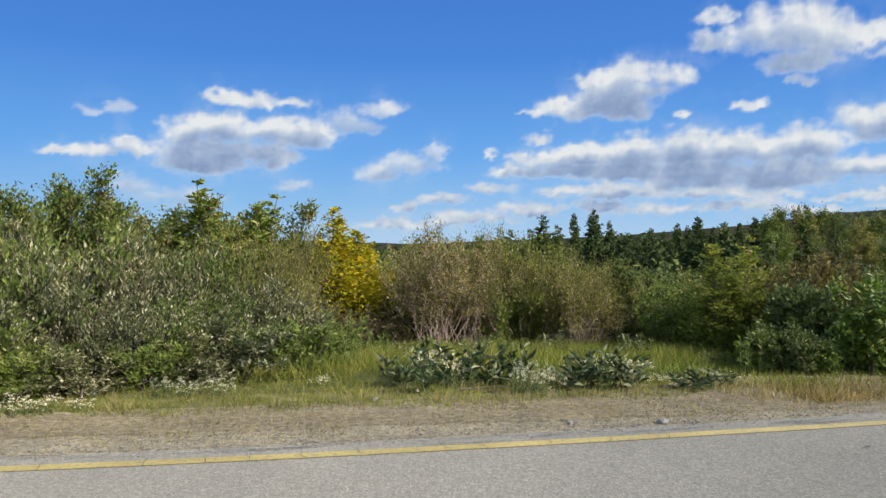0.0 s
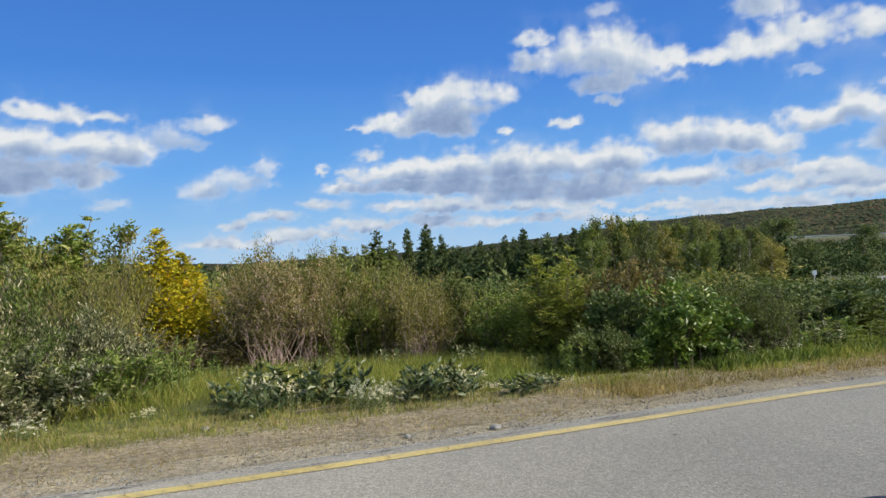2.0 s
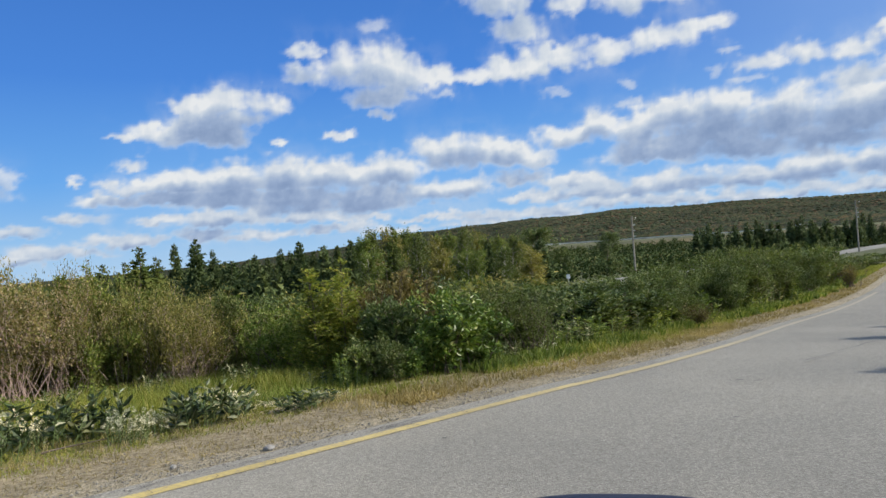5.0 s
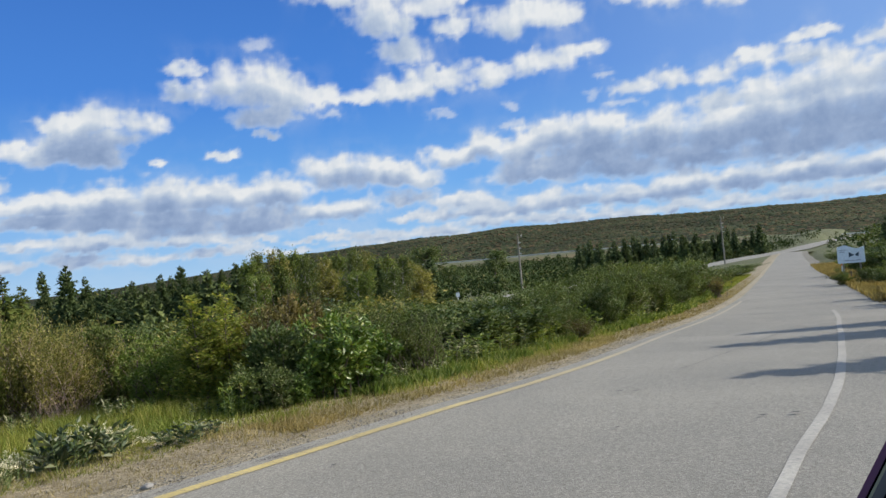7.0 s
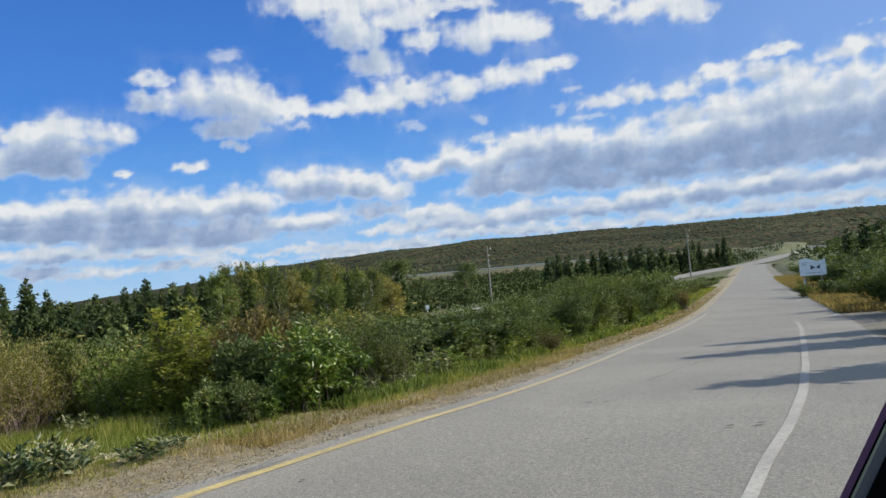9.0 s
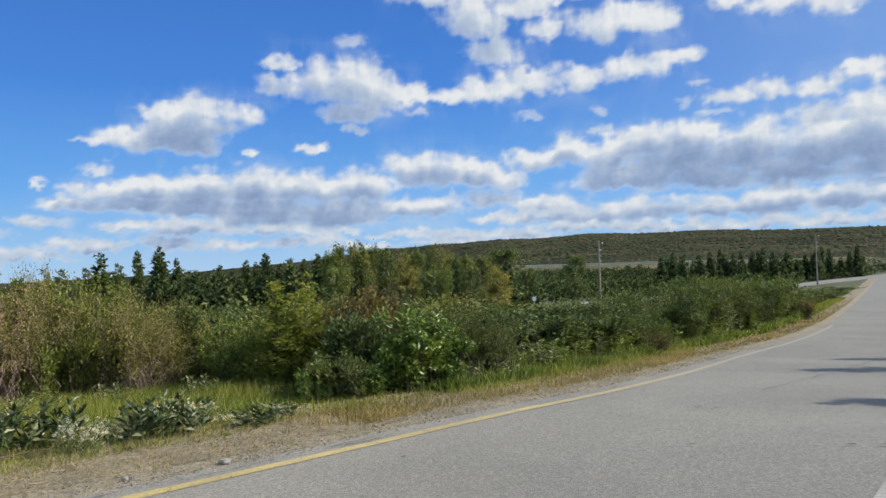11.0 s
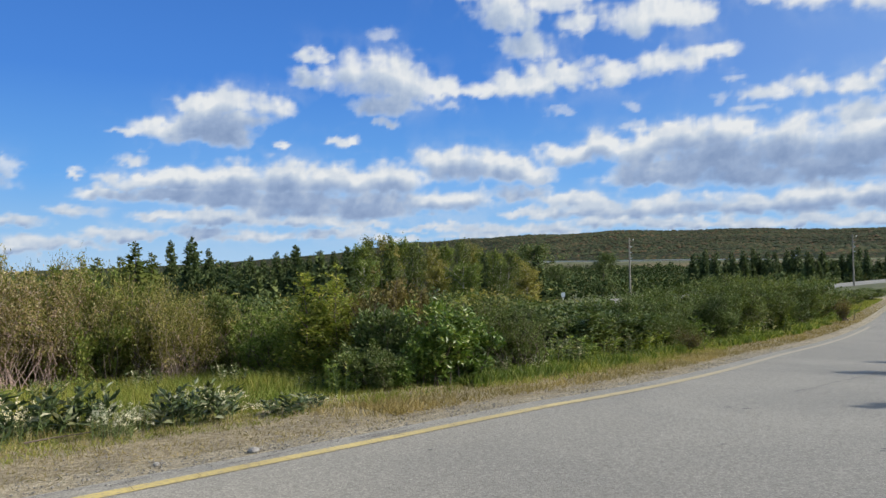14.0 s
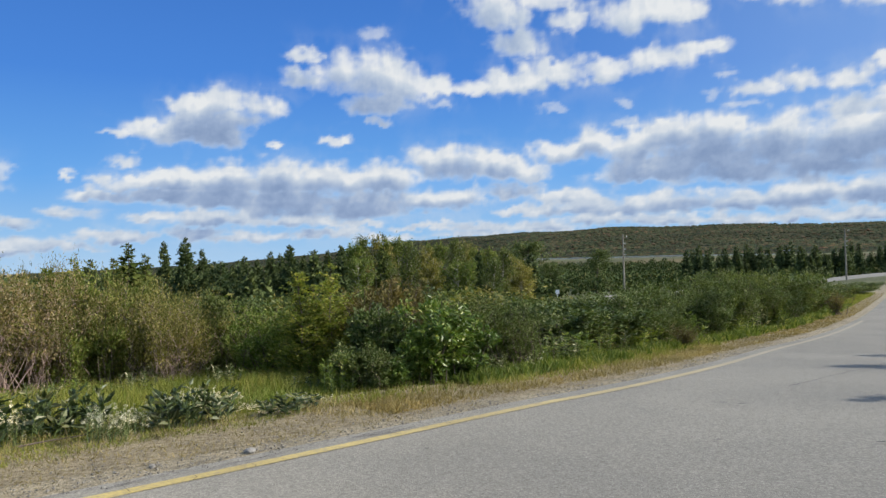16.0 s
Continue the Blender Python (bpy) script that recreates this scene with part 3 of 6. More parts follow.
cloud((40.5, 4.7, 3.2, 0.7), (44.2, 4.7, 3.4, 0.8), (48.5, 4.8, 3.4, 0.8), (52.8, 4.8, 3.2, 0.8), (56.9, 4.9, 3.2, 0.9), (60.9, 4.9, 3.2, 0.9), (64.7, 4.9, 3.2, 0.9), (68.2, 4.8, 3.0, 0.9), (71.3, 4.9, 2.8, 0.9), (74.4, 4.8, 3.0, 0.9))
cloud((-22.4, 4.7, 1.7, 0.7), (-19.4, 3.9, 2.6, 0.6), (-11.3, 4.9, 1.3, 0.3), faint=0.4)
cloud((33.0, 2.9, 2.6, 0.25), (38.0, 3.2, 2.8, 0.3), (28.0, 3.6, 2.2, 0.3), (36.5, 4.6, 2.4, 0.3), (48.0, 3.3, 3.0, 0.2), (52.5, 3.35, 3.0, 0.2), (24.0, 3.9, 1.6, 0.25), (41.0, 5.2, 2.0, 0.4))
cloud((51.0, 3.5, 3.4, 0.5), (56.4, 3.5, 3.4, 0.5), (60.3, 3.4, 3.4, 0.5), (64.1, 3.4, 3.2, 0.55), (67.7, 3.3, 3.2, 0.5), (71.1, 3.3, 3.0, 0.5), (42.4, 3.7, 3.2, 0.5), (46.7, 3.6, 3.6, 0.5), (33.6, 3.4, 2.8, 0.4), (38.0, 3.5, 3.0, 0.45), (74.2, 3.2, 2.8, 0.5))
cloud((9.6, 4.5, 2.5, 0.3), (13.8, 4.3, 3.4, 0.5), (19.0, 4.2, 3.0, 0.5), (12.0, 3.3, 2.3, 0.5), (16.3, 2.9, 3.0, 0.4), (21.5, 3.2, 2.6, 0.4), (26.7, 2.7, 2.6, 0.3), (7.0, 3.1, 2.5, 0.5), (3.0, 2.4, 2.8, 0.4), (-0.4, 2.1, 2.3, 0.3))
cloud((3.3, 4.7, 1.8, 0.5), (-0.2, 3.8, 2.1, 0.4), (-3.1, 3.4, 1.0, 0.4), (2.0, 2.4, 2.6, 0.5), (6.8, 3.1, 2.6, 0.4), (-4.1, 2.0, 2.6, 0.4))

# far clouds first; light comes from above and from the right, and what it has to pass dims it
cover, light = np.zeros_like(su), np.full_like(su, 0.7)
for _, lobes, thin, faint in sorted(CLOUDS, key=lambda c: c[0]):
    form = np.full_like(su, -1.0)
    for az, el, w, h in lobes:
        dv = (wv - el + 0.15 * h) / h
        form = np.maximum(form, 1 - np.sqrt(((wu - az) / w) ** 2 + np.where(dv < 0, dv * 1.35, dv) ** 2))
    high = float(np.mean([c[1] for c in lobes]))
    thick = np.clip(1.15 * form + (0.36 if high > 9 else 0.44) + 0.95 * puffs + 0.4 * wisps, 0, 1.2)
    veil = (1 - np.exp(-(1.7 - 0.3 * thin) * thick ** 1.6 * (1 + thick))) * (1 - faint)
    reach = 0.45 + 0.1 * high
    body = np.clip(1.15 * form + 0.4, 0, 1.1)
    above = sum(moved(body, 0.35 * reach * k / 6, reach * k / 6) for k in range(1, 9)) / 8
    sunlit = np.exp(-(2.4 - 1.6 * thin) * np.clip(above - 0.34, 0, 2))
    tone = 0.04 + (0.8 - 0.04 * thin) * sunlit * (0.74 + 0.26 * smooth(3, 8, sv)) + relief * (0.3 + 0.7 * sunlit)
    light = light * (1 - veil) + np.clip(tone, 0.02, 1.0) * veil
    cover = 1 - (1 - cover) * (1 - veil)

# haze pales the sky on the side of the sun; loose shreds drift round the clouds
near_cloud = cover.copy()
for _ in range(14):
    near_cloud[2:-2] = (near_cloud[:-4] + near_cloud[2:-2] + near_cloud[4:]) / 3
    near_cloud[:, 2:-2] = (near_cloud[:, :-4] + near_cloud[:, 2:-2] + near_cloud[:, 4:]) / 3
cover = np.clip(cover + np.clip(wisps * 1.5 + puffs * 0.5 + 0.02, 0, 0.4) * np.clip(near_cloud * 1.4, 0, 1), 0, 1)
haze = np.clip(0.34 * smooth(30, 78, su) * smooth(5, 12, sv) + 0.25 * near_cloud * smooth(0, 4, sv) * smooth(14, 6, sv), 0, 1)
dome_r = 4650.0
ca = np.cos(np.radians(sv))
dv_ = np.stack([np.sin(np.radians(su)) * ca, np.cos(np.radians(su)) * ca, np.sin(np.radians(sv))], -1) * dome_r + np.array([0, 0, 1.4])
n0, n1 = su.shape
i, j = np.meshgrid(np.arange(n0 - 1), np.arange(n1 - 1), indexing="ij")
dq = np.stack([i * n1 + j, i * n1 + j + 1, (i + 1) * n1 + j + 1, (i + 1) * n1 + j], -1).reshape(-1, 4)
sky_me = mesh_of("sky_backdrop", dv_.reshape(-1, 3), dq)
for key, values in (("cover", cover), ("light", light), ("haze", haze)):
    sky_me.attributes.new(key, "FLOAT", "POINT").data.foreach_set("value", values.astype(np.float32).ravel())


def sky_material():
    m, nt, out = nodes_of("sky_with_cumulus")
    geo = nt.nodes.new("ShaderNodeNewGeometry")
    sep = nt.nodes.new("ShaderNodeSeparateXYZ")
    nt.links.new(geo.outputs["Position"], sep.inputs[0])
    up = nt.nodes.new("ShaderNodeMath")
    up.operation = "MULTIPLY"
    up.inputs[1].default_value = 1 / (dome_r * 0.5)
    nt.links.new(sep.outputs["Z"], up.inputs[0])
    blue = ramp(nt, up.outputs[0], SKY_BLUE)
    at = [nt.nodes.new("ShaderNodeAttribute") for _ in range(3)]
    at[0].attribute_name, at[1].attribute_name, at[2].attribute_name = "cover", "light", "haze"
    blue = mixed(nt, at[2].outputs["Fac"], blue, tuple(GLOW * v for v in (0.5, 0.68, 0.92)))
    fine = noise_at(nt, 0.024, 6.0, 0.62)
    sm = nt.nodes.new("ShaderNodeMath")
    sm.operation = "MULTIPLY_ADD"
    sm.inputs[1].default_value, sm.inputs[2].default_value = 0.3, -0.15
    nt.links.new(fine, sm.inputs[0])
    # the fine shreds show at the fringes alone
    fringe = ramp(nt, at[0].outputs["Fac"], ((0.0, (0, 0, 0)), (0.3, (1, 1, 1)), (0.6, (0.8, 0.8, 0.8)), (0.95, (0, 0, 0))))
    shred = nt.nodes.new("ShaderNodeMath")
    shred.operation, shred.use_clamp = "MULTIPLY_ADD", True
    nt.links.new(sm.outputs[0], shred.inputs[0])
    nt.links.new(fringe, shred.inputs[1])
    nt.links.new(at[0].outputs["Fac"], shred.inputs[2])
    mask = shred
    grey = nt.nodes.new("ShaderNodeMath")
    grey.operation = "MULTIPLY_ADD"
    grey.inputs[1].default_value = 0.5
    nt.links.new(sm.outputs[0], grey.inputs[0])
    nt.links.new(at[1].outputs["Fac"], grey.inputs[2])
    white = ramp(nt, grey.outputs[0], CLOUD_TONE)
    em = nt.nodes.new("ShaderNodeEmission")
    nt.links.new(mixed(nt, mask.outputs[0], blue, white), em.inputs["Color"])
    nt.links.new(em.outputs[0], out.inputs[0])
    m.cycles.emission_sampling = "NONE"
    return m


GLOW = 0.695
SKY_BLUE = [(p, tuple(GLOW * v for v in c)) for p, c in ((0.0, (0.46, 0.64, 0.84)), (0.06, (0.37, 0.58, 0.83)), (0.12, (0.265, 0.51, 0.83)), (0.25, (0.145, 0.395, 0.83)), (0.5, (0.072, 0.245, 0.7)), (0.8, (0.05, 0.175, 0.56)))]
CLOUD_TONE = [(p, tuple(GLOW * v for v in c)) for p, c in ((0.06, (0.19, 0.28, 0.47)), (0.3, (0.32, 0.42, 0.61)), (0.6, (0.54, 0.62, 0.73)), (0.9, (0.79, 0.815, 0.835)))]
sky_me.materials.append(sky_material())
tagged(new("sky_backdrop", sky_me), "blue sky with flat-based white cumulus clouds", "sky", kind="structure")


# ---- plants ----
def shrub(kind, seed, tall, wide, mat, bark, stems=14, twigs=190, per=34, leaf=(0.06, 0.018), low=0.12, lean=0.55, form="dome", stem_r=0.012, droop=0.15, rise=(0.45, 1.9), lift=0.5, spread=0.02, base=0.07, crowd=0.8, clumps=3, stem_label="", leaf_label=""):
    """A shrub or young tree: stems fan out from the foot, twigs branch off them, leaves sit along the twigs."""
    rng = np.random.RandomState(seed)
    k = 6
    t = np.linspace(0, 1, k)
    phi = rng.uniform(0, 2 * np.pi, stems)
    reach = wide / 2 * np.sqrt(rng.uniform(0.02, 1, stems)) * (lean if form != "cone" else 0.3)
    top = tall * (rng.uniform(0.5, 1.0, stems) if form != "cone" else np.linspace(1.0, 0.55, stems))
    top *= 1 - 0.25 * (reach / (wide / 2 + 1e-6)) ** 2
    foot = rng.normal(0, base * wide, (stems, 2))
    bend = rng.normal(0, 0.04 * wide, (stems, k, 2)) * np.sin(t * np.pi)[None, :, None]
    xy = foot[:, None] + np.stack([np.cos(phi), np.sin(phi)], 1)[:, None] * (reach[:, None] * t[None] ** 1.2)[..., None] + bend
    lines = np.concatenate([xy, (top[:, None] * t[None])[..., None]], 2)
    rad = stem_r * rng.uniform(0.6, 1.3, (stems, 1)) * (1.05 - 0.9 * t)[None]
    pieces = [tubes(lines, rad, 5)]
    # twigs
    s = rng.randint(0, stems, twigs)
    u = low + (1 - low) * rng.uniform(0, 1, twigs) ** (crowd if form != "cone" else 0.9)
    if clumps and form != "cone":
        # the twigs gather in sprays, with gaps between
        nodes = low + (1 - low) * rng.uniform(0, 1, (stems, clumps)) ** crowd
        u = np.clip(nodes[s, rng.randint(0, clumps, twigs)] + rng.normal(0, 0.045, twigs), low, 1)
    pos = u * (k - 1)
    a = np.minimum(pos.astype(int), k - 2)
    f = (pos - a)[:, None]
    start = lines[s, a] * (1 - f) + lines[s, a + 1] * f
    if form == "cone":
        span = wide / 2 * np.clip(1.02 - u, 0, 1) ** 0.75 * rng.uniform(0.45, 1.15, twigs) + 0.02
    else:
        span = wide * 0.24 * rng.uniform(0.35, 1.2, twigs) * (0.5 + 0.75 * np.sin(np.pi * np.clip(u, 0.05, 0.95)))
    ph = rng.uniform(0, 2 * np.pi, twigs)
    out = np.stack([np.cos(ph), np.sin(ph), rng.uniform(*rise, twigs) if form != "cone" else rng.uniform(0.8, 2.4, twigs)], 1)
    out /= np.linalg.norm(out, axis=1, keepdims=True)
    m = 3
    tt_ = np.linspace(0, 1, m)
    tl = start[:, None] + out[:, None] * (span[:, None] * tt_)[..., None]
    tl[..., 2] += (0.12 * span[:, None] * tt_ ** 2) - droop * span[:, None] * tt_ ** 3
    pieces.append(tubes(tl, np.full((twigs, 1), stem_r * 0.3) * (1.1 - 0.8 * tt_)[None], 3))
    n = twigs * per
    w = rng.choice(twigs, n, p=(span + 0.1 * span.max()) / (span + 0.1 * span.max()).sum())
    q = rng.uniform(0.12, 1.05, n)[:, None]
    at = start[w] + out[w] * span[w][:, None] * q + rng.normal(0, spread * wide, (n, 3)) * (1.15 - u[w] * (form == "cone"))[:, None]
    ways = out[w] * 0.7 + unit(rng, n) * 0.65 + np.array([0, 0, lift - droop * 2.4])
    lv = leaves(rng, at, ways, *leaf)
    ob = new(kind)
    child("branchwork", mesh_of("branchwork", *joined(pieces), bark, True), ob, stem_label)
    child("foliage", mesh_of("foliage", *lv, mat), ob, leaf_label)
    return ob


def spruce(kind, seed, tall, wide, mat, bark, tiers=24, per_tier=10, sprigs=6, gap=0.0, power=0.85):
    """A conifer: straight trunk, whorls of drooping fan-shaped boughs with short needled sprigs along them."""
    rng = np.random.RandomState(seed)
    trunk = np.linspace([0, 0, 0], [rng.normal(0, 0.012 * tall), 0, tall], 6)[None]
    u = np.repeat(np.linspace(0.04, 0.97, tiers), per_tier) + rng.normal(0, 0.012, tiers * per_tier)
    n = len(u)
    keep = rng.uniform(0, 1, n) > gap
    span = wide / 2 * np.clip(1.0 - u, 0.01, 1) ** power * rng.uniform(0.6, 1.12, n) * np.where(keep, 1, 0.3) + 0.005 * tall
    ph = rng.uniform(0, 2 * np.pi, n)
    out = np.stack([np.cos(ph), np.sin(ph), np.interp(u, (0, 0.7, 1.0), (-0.3, -0.2, 0.35)) + rng.normal(0, 0.08, n)], 1)
    side = np.stack([-np.sin(ph), np.cos(ph), np.zeros(n)], 1)
    root = np.stack([trunk[0, -1, 0] * u, np.zeros(n), u * tall + 0.12 * span], 1)
    half = (span * rng.uniform(0.34, 0.55, n))[:, None]
    mid = root + out * span[:, None] * 0.55 + np.array([0, 0, -0.05]) * span[:, None]
    tip = root + out * span[:, None] + np.array([0, 0, 0.05]) * span[:, None]
    drop = np.array([0, 0, -0.75])
    fans = np.stack([root, mid + (side + drop) * half, tip, mid + (drop - side) * half], 1).reshape(-1, 3), np.arange(4 * n).reshape(n, 4)
    m = n * sprigs
    w = np.repeat(np.arange(n), sprigs)
    q = rng.uniform(0.25, 1.0, m)[:, None]
    at = root[w] + out[w] * span[w][:, None] * q + side[w] * half[w] * rng.uniform(-0.9, 0.9, (m, 1)) * (1.1 - q)
    ways = out[w] * 0.8 + side[w] * rng.normal(0, 0.7, (m, 1)) + np.stack([np.zeros(m), np.zeros(m), rng.normal(-0.2, 0.5, m)], 1)
    ln = (0.36 * span[w] + 0.016 * tall)[:, None]
    ob = new(kind)
    child("trunk", mesh_of("trunk", *tubes(trunk, [np.linspace(0.012 * tall, 0.002 * tall, 6)], 6), bark, True), ob)
    child("crown", mesh_of("crown", *joined([fans, leaves(rng, at, ways, ln, ln * 0.34)]), mat), ob)
    return ob


def tree(kind, seed, tall, wide, mat, bark, trunks=1, limbs=26, per=150, leaf=0.22, bare=0.25):
    """A slender broadleaf tree: trunk, rising limbs and clumped leaves with gaps between."""
    rng = np.random.RandomState(seed)
    k = 6
    t = np.linspace(0, 1, k)
    lean = rng.normal(0, 0.1 * wide, (trunks, 2))
    foot = rng.normal(0, 0.12 * wide * (trunks > 1), (trunks, 2))
    lines = np.concatenate([foot[:, None] + lean[:, None] * t[None, :, None] ** 1.5, np.broadcast_to((tall * 0.93 * t)[None, :, None], (trunks, k, 1)) * rng.uniform(0.85, 1, (trunks, 1, 1))], 2)
    pieces = [tubes(lines, np.repeat((0.014 * tall * (1.05 - 0.85 * t))[None], trunks, 0), 6)]
    n = limbs * trunks
    s = np.arange(n) % trunks
    u = bare + (1 - bare) * rng.uniform(0, 1, n)
    pos = u * (k - 1)
    a = np.minimum(pos.astype(int), k - 2)
    f = (pos - a)[:, None]
    start = lines[s, a] * (1 - f) + lines[s, a + 1] * f
    span = wide / 2 * (0.35 + 0.75 * np.sin(np.pi * np.clip((u - bare) / (1 - bare) * 0.8 + 0.15, 0, 1))) * rng.uniform(0.55, 1.1, n)
    ph = rng.uniform(0, 2 * np.pi, n)
    out = np.stack([np.cos(ph), np.sin(ph), rng.uniform(0.3, 1.1, n)], 1)
    out /= np.linalg.norm(out, axis=1, keepdims=True)
    tt_ = np.linspace(0, 1, 3)
    pieces.append(tubes(start[:, None] + out[:, None] * (span[:, None] * tt_)[..., None], np.full((n, 1), 0.004 * tall) * (1.1 - 0.8 * tt_)[None], 3))
    m = n * per
    w = rng.randint(0, n, m)
    q = rng.uniform(0.25, 1.08, m)[:, None]
    at = start[w] + out[w] * span[w][:, None] * q + rng.normal(0, 0.038 * wide, (m, 3)) * (0.5 + q)
    lv = leaves(rng, at, unit(rng, m) + np.array([0, 0, -0.2]), leaf, leaf * 0.6)
    ob = new(kind)
    child("trunk", mesh_of("trunk", *joined(pieces), bark, True), ob)
    child("crown", mesh_of("crown", *lv, mat), ob)
    return ob


def weed(kind, seed, tall, wide, stalks=12, leaf=(0.16, 0.065), mat=None, heads=0, leaves_per=13):
    """A clump of upright stalks with large leaves in pairs, some with pale seed heads."""
    rng = np.random.RandomState(seed)
    k = 4
    t = np.linspace(0, 1, k)
    foot = rng.uniform(-0.5, 0.5, (stalks, 2)) * wide * 0.75
    tip = foot * 1.25 + rng.normal(0, 0.05, (stalks, 2))
    hh = tall * rng.uniform(0.6, 1.05, stalks)
    lines = np.concatenate([foot[:, None] * (1 - t)[None, :, None] + tip[:, None] * t[None, :, None], (hh[:, None] * t)[..., None]], 2)
    ob = new(kind)
    child("stalk_tuft", mesh_of("stalk_tuft", *tubes(lines, np.full((stalks, 1), 0.006) * (1.1 - 0.6 * t)[None], 4), M_STALK, True), ob)["kind"] = "stuff"
    n = stalks * leaves_per
    s = rng.randint(0, stalks, n)
    u = rng.uniform(0.18, 1.0, n)
    at = np.concatenate([foot[s] * (1 - u)[:, None] + tip[s] * u[:, None], (hh[s] * u)[:, None]], 1)
    ph = rng.uniform(0, 2 * np.pi, n)
    ways = np.stack([np.cos(ph), np.sin(ph), rng.uniform(0.0, 1.3, n)], 1)
    child("foliage", mesh_of("foliage", *leaves(rng, at, ways, *leaf, fold=0.5), mat), ob)
    if heads:
        m = heads * stalks
        s = rng.randint(0, stalks, m)
        c = np.concatenate([tip[s], (hh[s] * rng.uniform(0.8, 1.04, m))[:, None]], 1) + rng.normal(0, 0.05, (m, 3)) * np.array([1, 1, 0.8])
        p = np.repeat(c, 9, 0) + rng.normal(0, 0.011, (9 * m, 3))
        child("seed_fluff", mesh_of("seed_fluff", *leaves(rng, p, unit(rng, len(p)) + np.array([0, 0, 0.5]), 0.028, 0.014), M_FLUFF), ob, "white fluffy seed heads")["kind"] = "stuff"
    return ob


def stand(ob, az, d, turn=0.0, size=1.0, tall=None, sink=0.03):
    """The pose for a plant at az, d: its foot in the ground."""
    x, y, _ = away(az, d)
    return pose(x, y, height(x, y) - sink, 0, 0, turn) @ Matrix.Diagonal((size, size, tall or size, 1))


def top_at(az, d, el):
    """The height of a plant that reaches the elevation el, seen from the eye."""
    x, y, _ = away(az, d)
    return 1.4 + d * math.tan(radians(el)) - height(x, y)


PLANT_RNG = random.Random(5)


def row(protos, label, category, group, spots):
    """Copies of prototypes with known height 1 at each spot (az, d, top elevation, width)."""
    for n, (az, d, el, wide) in enumerate(spots):
        proto = protos[n % len(protos)]
        h = top_at(az, d, el)
        c = copy_thing(proto, stand(proto, az, d, PLANT_RNG.uniform(0, 360), wide / proto["wide"], h / proto["tall"]))
        tagged(c, label, category, group)


def proto(ob, tall, wide):
    """Notes how tall and wide a plant has grown."""
    top = side = 0.0
    for o in ob.children:
        co = np.empty(3 * len(o.data.vertices), dtype=np.float32)
        o.data.vertices.foreach_get("co", co)
        co = co.reshape(-1, 3)
        top = max(top, float(np.percentile(co[:, 2], 99.8)))
        side = max(side, 2 * float(np.percentile(np.hypot(co[:, 0], co[:, 1]), 95)))
    ob["tall"], ob["wide"] = top, side
    return ob


def done(protos):
    """The prototypes themselves leave the scene once their copies stand."""
    for p in protos:
        for o in (*p.children_recursive, p):
            bpy.data.objects.remove(o)


# low leafy growth in front of the willows
P = [proto(shrub("green_shrub", 15, 1.2, 1.3, M_HERB, M_BARK, stems=18, twigs=170, per=20, leaf=(0.085, 0.036), low=0.0, lean=0.95, rise=(0.3, 1.8), base=0.16), 1.2, 1.3),
     proto(shrub("green_shrub", 16, 1.2, 1.3, M_WILLOW, M_BARK, stems=18, twigs=170, per=20, leaf=(0.085, 0.034), low=0.0, lean=0.95, rise=(0.3, 1.8), base=0.16), 1.2, 1.3)]
row(P, "low leafy shrub at the foot of the willows", "bush", "low shrubs by the verge",
    [(-12.4, 8.5, -5.2, 1.1), (-15.6, 8.4, -4.6, 1.1), (-10.2, 9.1, -5.8, 0.8), (-18.6, 8.2, -5.6, 1.0), (-22.0, 8.1, -6.2, 1.0), (-26.6, 8.0, -6.6, 1.1), (-30.4, 8.0, -6.0, 1.1), (-34.0, 8.0, -5.4, 1.2)])
done(P)
# willows along the verge, on the far left of the shot
P = [proto(shrub("willow_bush", 11 + n, 2.1, 2.2, (M_WILLOW, M_WILLOW, M_GREEN)[n], M_BARK, stems=28, twigs=270, per=24, leaf=(0.088, 0.033), low=0.02, lean=0.85, rise=(0.7, 2.6), lift=1.0, base=0.14, crowd=1.0), 2.1, 2.2) for n in range(3)]
row(P, "grey-green willow bush with silvery narrow leaves beside the verge", "bush", "willows by the verge",
    [(-41, 9.4, 3.4, 2.6), (-36, 9.6, 3.0, 2.5), (-30.5, 9.3, 1.8, 2.0), (-25.5, 9.4, 1.5, 1.9), (-21, 9.8, 0.4, 1.7), (-16.5, 10.4, 0.4, 1.7), (-28, 11.3, 2.0, 2.0), (-22.6, 12, 1.4, 1.9), (-33.5, 11.8, 3.4, 2.4), (-18.5, 11.6, 1.1, 1.7),
     (-35, 8.5, -1.2, 1.5), (-31.5, 8.5, -2.4, 1.5), (-27.4, 8.6, -1.0, 1.5), (-23.2, 8.7, -2.6, 1.4), (-19.2, 8.8, -3.2, 1.4), (-14.6, 9.1, -1.8, 1.4), (-11.4, 9.4, -3.0, 1.2), (-17.0, 8.7, -5.0, 1.0), (-25.4, 8.4, -5.0, 1.0), (-29.4, 8.3, -5.4, 1.0)])
done(P)
P = [proto(shrub("willow_bush", 21 + n, 2.1, 1.9, M_WILLOW_OLIVE, M_BARK, stems=34, twigs=220, per=34, leaf=(0.062, 0.021), low=0.06, lean=0.9, rise=(0.8, 3.0), lift=0.9, spread=0.035, base=0.15, crowd=1.0), 2.1, 1.9) for n in range(2)]
